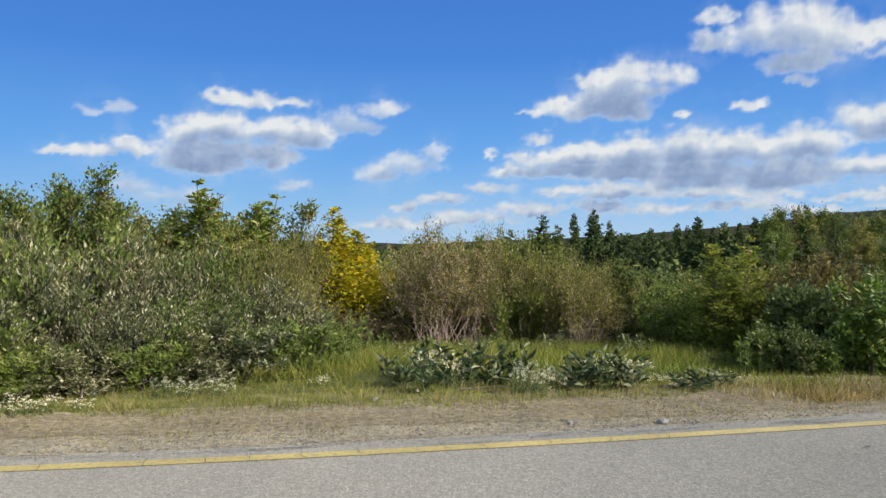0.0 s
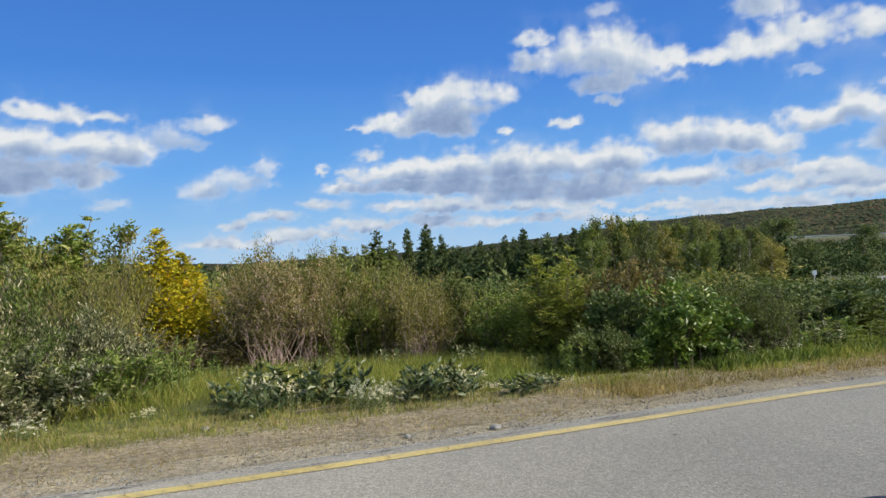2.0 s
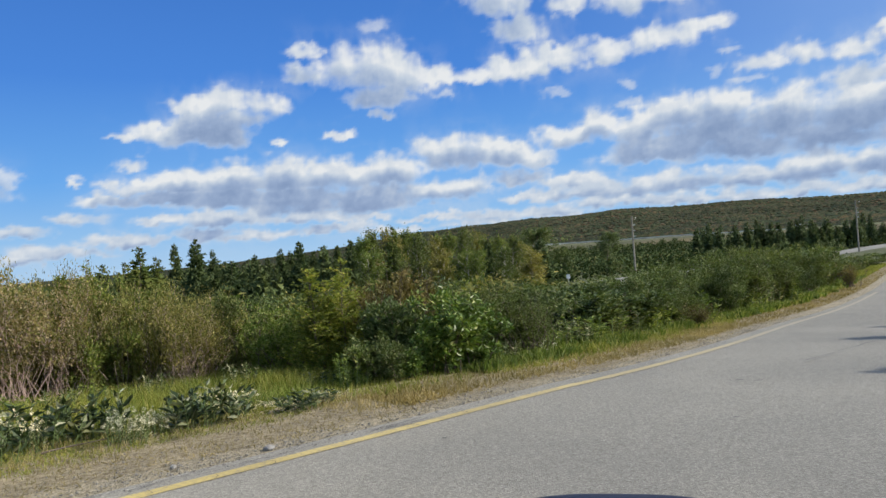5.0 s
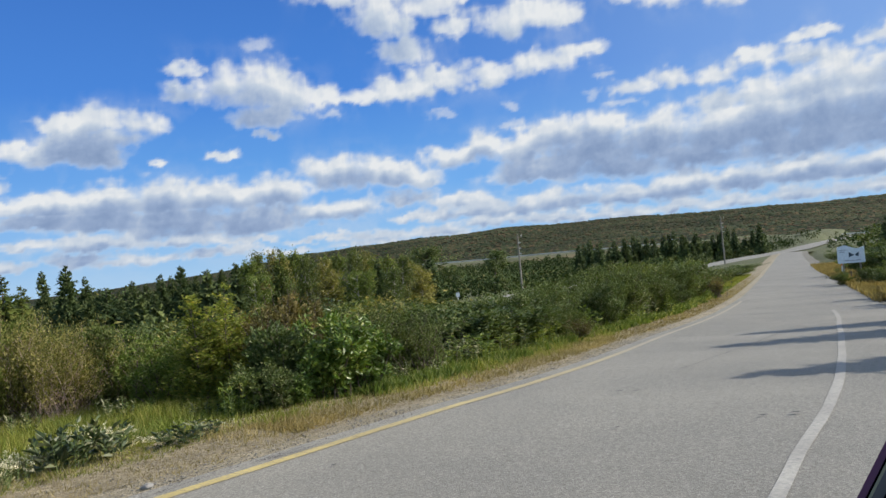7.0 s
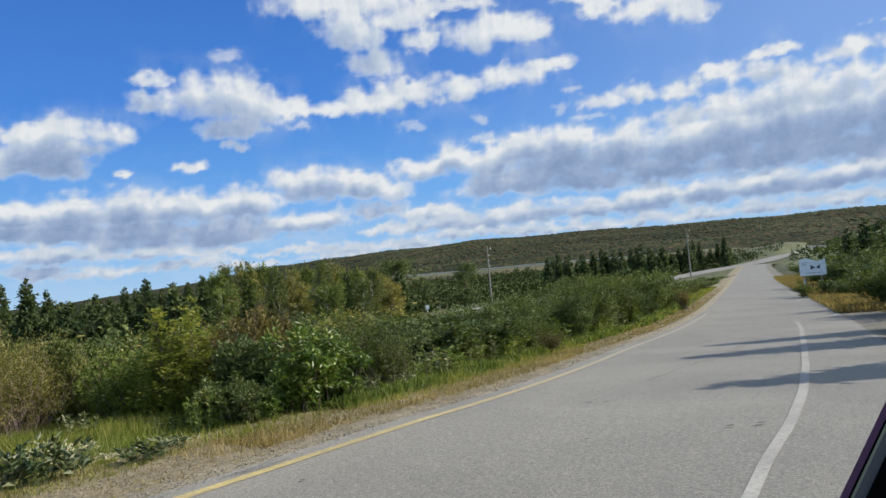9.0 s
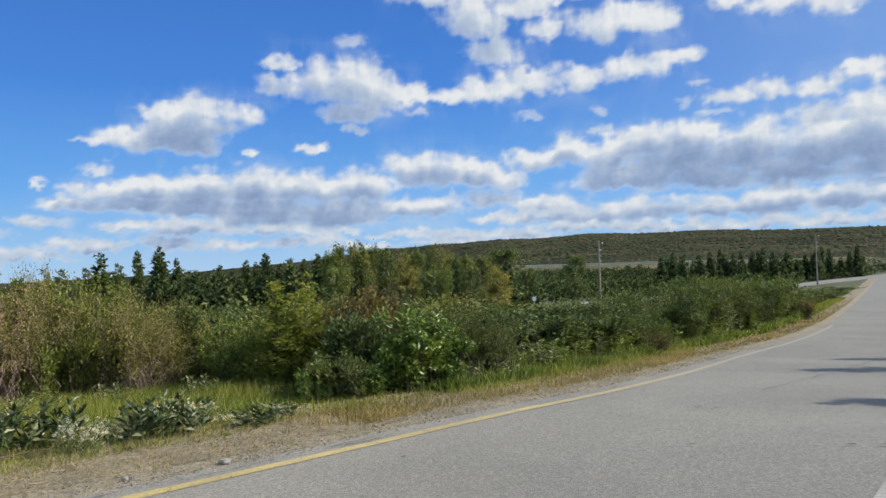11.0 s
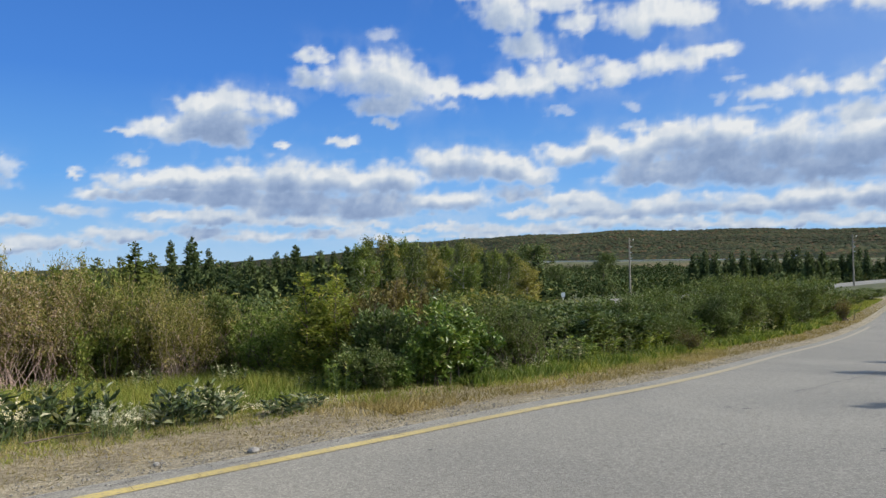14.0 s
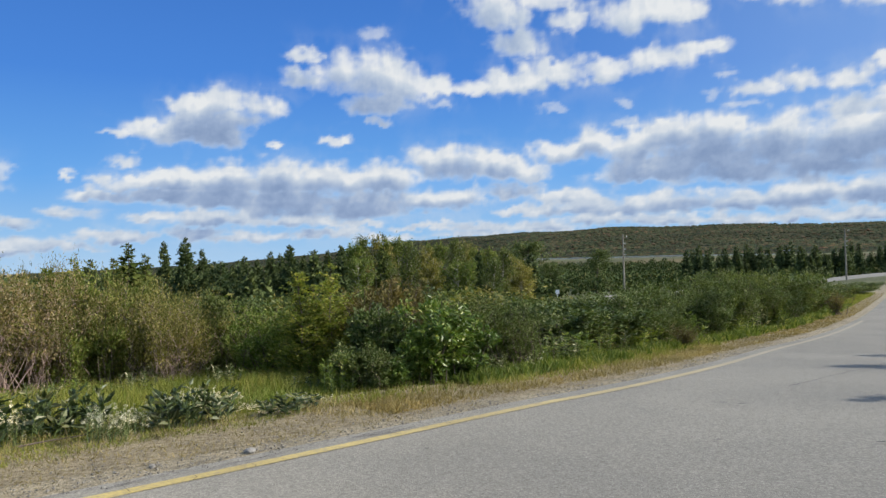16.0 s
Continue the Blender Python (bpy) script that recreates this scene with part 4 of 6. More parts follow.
row(P, "olive-green willow bush with thin upright stems", "bush", "willows by the verge",
    [(-13.2, 10.6, 1.9, 1.7), (-11.6, 12.4, 2.3, 1.5), (8.2, 12.2, 1.1, 1.6), (11.5, 12.8, -0.4, 1.4), (6.0, 14.5, 0.6, 1.4), (5.4, 12.1, -0.4, 1.2), (3.7, 12.0, -1.6, 0.9), (-17.5, 13.2, 2.7, 1.8), (0.6, 13.0, 2.0, 1.4), (3.0, 13.2, 1.9, 1.1), (-2.3, 13.2, 2.4, 0.7)])
done(P)
P = [proto(shrub("birch_sapling", 31 + n, 4.2, 2.0, (M_GREEN, M_WILLOW_OLIVE)[n], M_BARK, stems=18, twigs=620, per=17, leaf=(0.075, 0.036), low=0.2, lean=0.85, stem_r=0.016, rise=(1.2, 3.6), lift=0.8, spread=0.018, base=0.08, crowd=0.6), 4.2, 2.0) for n in range(2)]
row(P, "green birch sapling rising behind the willows", "tree", "saplings behind the willows",
    [(-33, 13.4, 3.0, 2.3), (-30.6, 14.4, 2.6, 2.0), (-26.8, 13.8, 5.2, 2.2), (-28.6, 13.6, 3.4, 1.9), (-25.2, 13.8, 3.5, 1.9), (-22.7, 13.8, 4.0, 2.0), (-21.2, 14.2, 3.2, 1.8), (-12.0, 14.2, 3.0, 1.8), (-38, 14, 4.4, 2.8), (-35.4, 14.2, 3.6, 2.6), (-24.0, 13.4, 3.3, 2.0), (-19.6, 13.8, 3.6, 2.0), (-13.4, 14.2, 3.3, 2.0), (-29.8, 13.2, 3.6, 2.3)])
done(P)
P = [proto(shrub("birch_sapling", 41 + n, 3.2, 1.4, (M_YELLOWGREEN, M_HERB)[n], M_BARK, stems=9, twigs=420, per=24, leaf=(0.06, 0.036), form="cone", low=0.06, stem_r=0.013, spread=0.045), 3.2, 1.4) for n in range(2)]
row(P, "birch sapling with leaves turning yellow-green", "tree", "turning birch saplings",
    [(3.8, 12.5, 1.5, 1.0), (-18, 13.6, 4.6, 2.2), (21.0, 10.5, 0.9, 1.1), (-14.8, 13.6, 4.1, 2.1), (22.0, 10.8, -1.6, 0.9), (-16.2, 13.8, 4.0, 2.0), (20.0, 11.0, -1.8, 0.8)])
done(P)
P = [proto(shrub("birch_sapling", 51, 2.5, 1.3, M_YELLOW, M_BARK, stems=7, twigs=520, per=28, leaf=(0.042, 0.032), form="cone", low=0.02, stem_r=0.013, spread=0.055), 2.5, 1.3)]
row(P, "young birch in full golden autumn leaf", "tree", "golden birch", [(-7.7, 13.2, 3.1, 1.7)])
row(P, "small young birch in golden autumn leaf", "tree", "golden birch", [(-5.7, 13.4, 1.1, 1.1)])
done(P)
P = [proto(shrub("red_stemmed_shrub", 61 + n, 2.3, 1.9, (M_BLUSH, M_WILLOW_OLIVE)[n], M_BARK_RED, stems=54, twigs=430, per=19, leaf=(0.05, 0.027), low=0.25, lean=0.9, stem_r=0.0055, rise=(0.6, 2.4), spread=0.03, base=0.1, crowd=0.62, stem_label="bare pinkish-brown stems"), 2.3, 1.9) for n in range(2)]
row(P[:1], "shrub of bare reddish stems with thin rusty leaves on top", "bush", "reddish shrubs",
    [(-0.3, 11.4, 1.7, 1.75), (2.3, 11.8, 0.9, 1.3), (-2.4, 12.3, 0.4, 1.0)])
row(P[1:], "shrub of reddish stems with thin olive leaves", "bush", "reddish shrubs", [(8.6, 12.2, 0.3, 1.5), (10.4, 11.7, -1.0, 1.4), (12.2, 12.4, -1.3, 1.2)])
done(P)
P = [proto(shrub("brown_brush", 71, 0.9, 1.4, M_RUST, M_BARK, stems=26, twigs=120, per=14, leaf=(0.05, 0.02), low=0.2), 0.9, 1.4)]
row(P, "low tangle of brown twigs and withered leaves", "bush", "low brush",
    [(48.4, 17.2, -3.9, 0.7), (42.4, 14.6, -4.9, 0.45), (58.2, 40.0, -1.6, 1.2), (-8.2, 11.4, -4.2, 1.5), (-10.5, 11.0, -4.4, 1.2), (-4.6, 11.8, -4.0, 1.4), (-2.4, 12.2, -3.4, 1.2)])
done(P)
P = [proto(shrub("green_shrub", 81 + n, 1.8, 1.6, (M_GREEN, M_GREEN, M_BUSH)[n], M_BARK, stems=18, twigs=230, per=26, leaf=(0.068, 0.036), low=0.0, lean=0.9, rise=(0.3, 1.9), base=0.12), 1.8, 1.6) for n in range(3)]
row(P, "dense green shrub in the scrub below the road", "bush", "green shrubs",
    [(5.2, 12.0, 0.0, 1.2), (6.6, 12.2, 0.4, 1.1), (13.2, 12.2, -1.0, 1.2), (4.6, 14.2, 0.2, 1.5), (13.6, 13.2, -1.4, 1.5), (15.4, 16.5, -1.6, 1.7), (-4.4, 16, -0.6, 1.6), (-2.5, 17, 0.0, 1.8), (23.0, 17, -1.4, 2.0), (29, 15, -1.4, 1.9)])
done(P)
P = [proto(shrub("willow_bush", 84, 1.8, 1.6, M_BUSH, M_BARK, stems=34, twigs=240, per=22, leaf=(0.06, 0.026), lean=0.9, rise=(0.9, 3.0), low=0.1, base=0.15, stem_r=0.009), 1.8, 1.6)]
row(P, "twiggy grey-green willow with upright stems behind the poplars", "bush", "twiggy willows", [(34.0, 11.4, -2.0, 1.3), (36.3, 11.8, -2.2, 1.2), (32.4, 11.8, -1.5, 1.3)])
done(P)
P = [proto(shrub("light_green_shrub", 86, 1.6, 1.5, M_HERB, M_BARK, stems=18, twigs=230, per=26, leaf=(0.06, 0.032), low=0.0, lean=0.9, rise=(0.3, 1.9), base=0.12), 1.6, 1.5)]
row(P, "light yellow-green shrub in the scrub below the road", "bush", "light green shrubs",
    [(17.2, 11.6, -1.9, 1.4), (15.4, 12.4, -2.6, 1.2), (18.8, 11.9, -2.8, 1.1)])
done(P)
P = [proto(shrub("brown_shrub", 88, 1.6, 1.2, M_RUST, M_BARK, stems=26, twigs=190, per=26, leaf=(0.06, 0.028), lean=0.7), 1.6, 1.2)]
row(P, "brownish shrub rising behind the alders", "bush", "brown shrubs", [(25.6, 10.8, 0.6, 1.1), (27.6, 11.4, -0.2, 1.0), (24.0, 12.6, -1.0, 0.8)])
done(P)
P = [proto(shrub("alder_bush", 91 + n, 1.7, 1.5, M_DARK, M_BARK, stems=16, twigs=200, per=22, leaf=(0.092, 0.046), low=0.02, spread=0.026, lean=0.8, rise=(0.6, 2.4)), 1.7, 1.5) for n in range(2)]
row(P, "dark green alder bush at the edge of the verge", "bush", "alders by the verge",
    [(25.2, 9.9, -2.2, 0.9), (23.6, 9.4, -4.9, 0.7), (25.2, 9.2, -5.4, 0.6), (27.0, 9.8, -3.4, 0.8), (41.5, 17.2, -2.1, 2.2), (43.8, 18.4, -1.8, 2.4), (42.2, 15.5, -2.7, 1.9), (40.2, 14.8, -2.8, 1.8), (39.2, 17.5, -2.2, 2.0), (37.6, 18.0, -2.0, 2.0)])
done(P)
P = [proto(shrub("poplar_sapling", 101, 1.5, 1.1, M_BRIGHT, M_BARK, stems=13, twigs=160, per=20, leaf=(0.105, 0.047), low=0.03, lean=0.75, droop=0.35, rise=(0.4, 1.8), spread=0.03), 1.5, 1.1)]
row(P, "leafy bright green poplar sapling with large hanging leaves", "bush", "poplar saplings",
    [(30.2, 9.6, -1.8, 0.95), (31.9, 9.9, -2.8, 0.8), (28.8, 9.5, -3.3, 0.65), (26.8, 9.2, -6.0, 0.45)])
done(P)
P = [proto(shrub("willow_bush", 111 + n, 2.0, 2.4, (M_DARK, M_BUSH, M_BUSH)[n], M_BARK, stems=22, twigs=300, per=(46, 30, 26)[n], leaf=(0.085, 0.042), low=0.02, lean=0.9, spread=0.022, rise=(0.3, 2.0)), 2.0, 2.4) for n in range(3)]
CURVE = "rounded green willow bush lining the curve of the ramp"
row(P[:1], "dark rounded bush with a shaded hollow beside the verge", "bush", "bushes along the curve",
    [(43.8, 16.6, -1.55, 1.9), (42.3, 17.6, -1.9, 1.6), (40.2, 19.5, -2.6, 1.9), (38.4, 19.5, -2.5, 1.9), (45.8, 17.8, -1.9, 1.5), (49.8, 21.4, -1.5, 1.6), (54.2, 29.0, -1.3, 1.9)])
row(P[1:2], CURVE, "bush", "bushes along the curve",
    [(45.3, 19.6, -1.2, 1.9), (47.9, 22.0, -1.9, 1.6), (50.9, 24.0, -0.8, 2.0), (53.2, 28.0, -1.3, 1.9), (55.4, 34.5, -0.8, 2.4), (71.5, 30, -0.9, 3.0), (73.5, 27, 0.0, 3.2)])
row(P[2:], "silvery grey-green willow standing above the other bushes", "bush", "bushes along the curve",
    [(50.2, 27.0, -0.4, 2.2), (52.3, 30.0, -0.15, 2.4), (46.6, 24.0, -0.9, 2.2), (55.8, 40.0, -0.5, 2.8)])
done(P)
P = [proto(shrub("willow_bush", 121 + n, 2.0, 2.4, (M_DARK, M_BUSH)[n], M_BARK, stems=14, twigs=130, per=26, leaf=(0.12, 0.06), low=0.02, lean=0.9, spread=0.025, rise=(0.3, 2.0)), 2.0, 2.4) for n in range(2)]
row(P, CURVE, "bush", "bushes along the curve",
    [(55.2, 36, -0.6, 3.4), (56.2, 41, -0.7, 3.4), (57.0, 47, -1.2, 3.2), (57.8, 55, -1.35, 3.2), (58.6, 66, -1.3, 3.4), (59.4, 82, -1.3, 3.6), (60.2, 105, -1.2, 4.0)])
row(P, "rounded green bush in the scrub across the ramp", "bush", "scrub across the ramp",
    [(70.8, 36, -0.7, 2.6), (75.5, 25, 0.8, 3.2), (70.9, 46, 0.1, 2.8), (66.2, 45.0, -1.95, 1.3), (67.6, 44.5, -2.0, 1.4), (68.8, 42.0, -1.9, 1.8), (67.8, 62, -0.7, 4.0), (68.6, 75, 0.2, 5.0), (70.5, 85, 0.8, 6.0), (66.6, 95, -0.5, 4.0), (73, 60, 1.2, 5.0), (76, 45, 1.8, 5.0), (69.5, 58, -0.6, 4.0), (71.5, 70, 0.9, 5.0), (74.5, 75, 1.6, 6.0)])
done(P)

R1 = random.Random(3)
# conifers and broadleaf trees of the lowland
P = [proto(spruce("spruce", 201 + n, 6.0, 3.4, M_NEEDLE, M_BARK, tiers=34, per_tier=10, sprigs=9, power=0.75), 6.0, 3.4) for n in range(3)]
row(P, "dark green spruce with a pointed top in the lowland", "tree", "lowland spruces",
    [(11.4, 44, 3.0, 2.2), (9.9, 46, 2.75, 1.6), (12.5, 45, 2.1, 1.6), (13.1, 48, 1.1, 1.8), (15.5, 47, 1.6, 1.8), (16.4, 50, 1.3, 1.8), (17.4, 48, 1.9, 1.9), (18.8, 47, 2.4, 2.0), (18.1, 52, 1.7, 1.9), (19.8, 49, 1.6, 1.8), (20.6, 52, 1.7, 2.0), (14.6, 52, 0.9, 1.8), (21.6, 50, 1.9, 1.9), (22.6, 54, 2.3, 2.0), (28.0, 58, 1.7, 1.9), (33.2, 60, 1.6, 1.9)])
# trees whose shadows lie across the ramp
row(P, "dark spruce beside the crumbling edge of the ramp", "tree", "spruces beside the ramp",
    [(86.0, 13.6, 13.0, 2.3), (80.5, 17.6, 11.0, 2.4), (77.6, 19.8, 8.5, 2.0), (91, 14.2, 10.0, 2.0)])
done(P)
P = [proto(spruce("spruce", 206 + n, 6.0, 3.4, M_NEEDLE, M_BARK, tiers=22, per_tier=9, sprigs=4, power=0.6), 6.0, 3.4) for n in range(3)]
row(P, "dark spruce crowded in the lowland wood", "tree", "crowded spruces",
    [(4 + 0.62 * k + R1.uniform(-0.3, 0.3), R1.uniform(42, 58), R1.uniform(-0.2, 1.5) + (0.5 if 14 < 0.62 * k < 28 else 0), R1.uniform(1.7, 2.5)) for k in range(32)])
row(P, "dark spruce standing behind the aspens", "tree", "crowded spruces", [(22.6 + 0.75 * k + R1.uniform(-0.3, 0.3), R1.uniform(68, 76), R1.uniform(0.4, 1.5), R1.uniform(2.4, 3.4)) for k in range(20)])
row(P, "young spruce in the scrub across the ramp", "tree", "young spruces", [(70.2, 60, 1.9, 2.2), (72.0, 55, 1.6, 2.0), (74.0, 50, 2.6, 2.4), (69.2, 80, 1.3, 2.4), (71.0, 78, 1.7, 2.6)])
row(P, "far dark spruce in the row beside the main road", "tree", "far spruces",
    [(48.5 + 0.22 * k + R1.uniform(-0.3, 0.3), R1.uniform(195, 225) + max(0, k - 30) * 1.9, R1.uniform(0.5, 1.7), R1.uniform(3.0, 4.4)) for k in range(60)])
done(P)
P = [proto(spruce("larch", 211, 5.5, 2.2, M_LARCH, M_BARK, tiers=24, per_tier=8, sprigs=10, gap=0.25, power=0.7), 5.5, 2.2)]
row(P, "light green larch with feathery boughs in the lowland", "tree", "lowland larches", [(7.6, 32, 2.7, 2.2), (6.6, 34, 1.6, 1.8), (8.7, 33, 1.9, 1.6), (4.2, 38, 1.2, 1.8), (25.9, 52, 3.1, 2.0)])
done(P)
P = [proto(tree("aspen", 221 + n, 7.0, 3.0, (M_GREEN, M_BUSH, M_WILLOW_OLIVE)[n], M_BARK_PALE, trunks=2, limbs=34, per=80, leaf=0.17, bare=0.35), 7.0, 3.0) for n in range(3)]
row(P, "slender aspen with olive-green crown and pale trunk", "tree", "lowland aspens",
    [(23.4, 56, 2.4, 2.2), (24.6, 58, 2.9, 2.4), (25.6, 56, 3.0, 1.9), (26.8, 60, 2.9, 2.2), (27.6, 57, 2.5, 2.1), (28.9, 60, 2.1, 2.1), (30.0, 62, 2.4, 2.2), (31.2, 60, 2.6, 2.1), (32.2, 64, 2.4, 2.2), (33.6, 62, 1.9, 2.2), (34.8, 64, 1.8, 2.2), (35.6, 68, 1.4, 2.4), (24.1, 50, 1.4, 2.0), (26.2, 52, 1.7, 2.0), (29.4, 54, 1.3, 2.0), (31.8, 53, 1.0, 2.0), (34.2, 56, 0.9, 2.0), (36.4, 60, 0.7, 2.2)])
done(P)
P = [proto(tree("pine", 231, 9.0, 6.0, M_DARK, M_BARK, limbs=40, per=150, leaf=0.28, bare=0.1), 9.0, 6.0)]
row(P, "broad dark green tree standing in the lowland", "tree", "broad trees", [(37.2, 108, 2.3, 6.6), (42.0, 128, 1.5, 5.2), (38.6, 112, 0.6, 4.0)])
done(P)
# thicket that fills the low ground between bushes and forest
P = [proto(shrub("thicket_shrub", 241 + n, 2.6, 3.0, (M_BUSH, M_DARK, M_BUSH, M_WILLOW_OLIVE)[n], M_BARK, stems=12, twigs=50, per=26, leaf=(0.16, 0.07), low=0.03, spread=0.04), 2.6, 3.0) for n in range(4)]
R2 = random.Random(9)
SPOTS = ([(-40 + 1.85 * k + R2.uniform(-0.7, 0.7), 19 + R2.uniform(0, 5), -2.0 + R2.uniform(-0.7, 0.6), 3.0) for k in range(44)]
         + [(-10 + 1.6 * k + R2.uniform(-0.6, 0.6), 30 + R2.uniform(0, 8), -1.3 + R2.uniform(-0.5, 0.5), 4.2) for k in range(34)])
row(P, "mixed green thicket shrub on the low ground", "bush", "lowland thicket", [s if not 36.0 < s[0] < 45.5 else (s[0], s[1], min(s[2], -2.0), s[3]) for s in SPOTS])
done(P)


# ---- far woods: low clumped crowns, one object a wood ----
def tufts_of(rng, xy, z, size, tall):
    """Tiny far crowns: a lopsided ring and a tip each."""
    n = len(xy)
    a = np.arange(5) * 2 * np.pi / 5 + rng.uniform(0, 6, (n, 1))
    r = size[:, None] / 2 * rng.uniform(0.6, 1.3, (n, 5))
    ring = np.stack([xy[:, :1] + r * np.cos(a), xy[:, 1:] + r * np.sin(a), z[:, None] + tall[:, None] * rng.uniform(0.0, 0.3, (n, 5))], -1)
    v = np.concatenate([ring, np.column_stack([xy, z + tall])[:, None]], 1)
    f = np.array([(k, (k + 1) % 5, 5) for k in range(5)])[None] + (6 * np.arange(n))[:, None, None]
    return v.reshape(-1, 3), f.reshape(-1, 3)


def flakes(rng, xy, z, size, tall, bits=26):
    """Small far crowns, each a loose dome of leafy flakes."""
    n = len(xy)
    u = rng.uniform(0.05, 1.0, (n, bits))
    ph = rng.uniform(0, 2 * np.pi, (n, bits))
    r = size[:, None] / 2 * np.sqrt(np.clip(1.05 - u ** 2, 0, 1)) * rng.uniform(0.5, 1, (n, bits))
    c = np.stack([xy[:, :1] + r * np.cos(ph), xy[:, 1:] + r * np.sin(ph), z[:, None] + tall[:, None] * u], -1).reshape(-1, 3)
    ln = np.repeat(size * 0.24, bits)[:, None]
    return leaves(rng, c, unit(rng, len(c)), ln, ln * 0.6)


def wood(name, seed, n, az, dist, size, tall, mat, label, power=1.0, keep=None, crown=flakes):
    rng = np.random.RandomState(seed)
    a = rng.uniform(*az, n)
    d = dist[0] * (dist[1] / dist[0]) ** (rng.uniform(0, 1, n) ** power)
    xy = np.stack([d * np.sin(np.radians(a)), d * np.cos(np.radians(a))], 1)
    ok = (np.abs(offset_from(MAIN, MAIN_N, xy)) > 9) & ((offset_from(RAMP[:END:4], RAMP_N[:END:4], xy) > 14) | (offset_from(RAMP[:END:4], RAMP_N[:END:4], xy) < -14))
    if keep is not None:
        ok &= keep(a, d)
    xy, d = xy[ok], d[ok]
    grow = np.maximum(1.0, d / 1500)
    sz = rng.uniform(*size, len(xy)) * grow
    v, f = crown(rng, xy, heights(xy) - 0.3, sz, rng.uniform(*tall, len(xy)))
    return tagged(new(name, mesh_of(name, v, f, mat, True)), label, "forest", kind="stuff")


wood("lowland_forest", 302, 3000, (-50, 34), (62, 640), (2.5, 5), (2.5, 5.0), M_LOWCANOPY, "green lowland forest stretching to the ridge", power=0.8)
wood("hillside_wood", 305, 30000, (6, 82), (900, 2350), (3.5, 9.0), (1.2, 3.0), M_CANOPY, "autumn-tinted wood covering the long ridge", power=0.9, keep=lambda a, d: d < 1.02 * np.interp(a, *FAR), crown=tufts_of)
wood("bench_scrub", 303, 2600, (31, 66), (105, 385), (2.0, 4.0), (1.6, 3.6), M_LOWCANOPY, "low green scrub on the flats beside the road", power=0.8)
wood("bench_thicket", 306, 1500, (35.5, 58), (230, 374), (3.0, 5.5), (1.6, 3.2), M_LOWCANOPY, "dark green thicket on the flats below the meadow", power=0.6)
wood("roadside_scrub", 304, 900, (66, 95), (45, 640), (3, 6), (2, 5), M_LOWCANOPY, "green scrub beyond the side road", power=0.8)


# ---- poles, signs and the far highway ----
def cone_bm(r1, r2, depth, at, seg=12, turn=None):
    bm = bmesh.new()
    bmesh.ops.create_cone(bm, cap_ends=True, segments=seg, radius1=r1, radius2=r2, depth=depth, matrix=Matrix.Translation(at) @ (turn or Matrix.Identity(4)))
    return bm


def box_bm(size, at, turn=None, bevel=0.0):
    bm = bmesh.new()
    bmesh.ops.create_cube(bm, size=1.0, matrix=Matrix.Translation(at) @ (turn or Matrix.Identity(4)) @ Matrix.Diagonal((*size, 1)))
    if bevel:
        bmesh.ops.bevel(bm, geom=bm.edges[:], offset=bevel, segments=2, affect="EDGES")
    return bm


def utility_pole(tall, arm_z, turn, lean):
    ob = new("utility_pole")
    part("pole", cone_bm(0.17, 0.11, tall, (0, 0, tall / 2)), M_POLE, ob, "weathered grey wooden pole")
    arm = part("crossarm", box_bm((0.9, 0.1, 0.1), (0.3, 0.14, arm_z), None, 0.015), M_POLE, ob)
    for x in (-0.05, 0.62):
        part("insulator", cone_bm(0.06, 0.04, 0.26, (x, 0.14, arm_z + 0.18), 8), M_WHITE, arm)
    for k in range(3):
        part("bracket", box_bm((0.36, 0.07, 0.16), (0.26, 0, arm_z - 1.0 - 0.9 * k), None, 0.02), M_STEEL, ob, "pale line bracket")
    return ob, pose(0, 0, 0, lean, 0, turn)


for az, d, el, turn, lean in ((44.05, 125, 2.55, -40, 0.5), (58.83, 165, 2.36, -60, 1.0)):
    x, y, _ = away(az, d)
    tall = top_at(az, d, el) + 0.4
    p, m = utility_pole(tall, tall - 0.5, turn, lean)
    p.matrix_basis = pose(x, y, height(x, y) - 0.4) @ m
    tagged(p, "weathered wooden utility pole with a short arm and pale line brackets", "utility pole", "utility poles")


def ribbon(name, centre, z, half, lift, mat, label, category):
    """A raised far road with sloping banks."""
    line = spline(centre, 8.0)
    nrm = normals(line)
    zz = np.interp(np.linspace(0, 1, len(line)), np.linspace(0, 1, len(z)), z)
    prof = ((half + 14, -7.5), (half, 0.3), (-half, 0.0), (-half - 14, -7.0))
    v = np.stack([np.column_stack([line + nrm * o, zz + dz + lift]) for o, dz in prof], 1)
    n = len(line)
    i, j = np.meshgrid(np.arange(n - 1), np.arange(3), indexing="ij")
    q = np.stack([i * 4 + j, (i + 1) * 4 + j, (i + 1) * 4 + j + 1, i * 4 + j + 1], -1).reshape(-1, 4)
    banks = new(name, mesh_of(name, v.reshape(-1, 3), q, M_BANK, True))
    tagged(banks, label, category, kind="structure")
    top = np.concatenate([v[:, 1] + np.array([0, 0, 0.12]), v[:, 2] + np.array([0, 0, 0.12])])
    k = np.arange(n - 1)
    child("carriageway", mesh_of("carriageway", top, np.stack([k, k + 1, n + k + 1, n + k], 1), mat, True), banks)
    return line, nrm, zz, banks


def highway_point(az, d):
    return tuple(away(az, d))[:2]


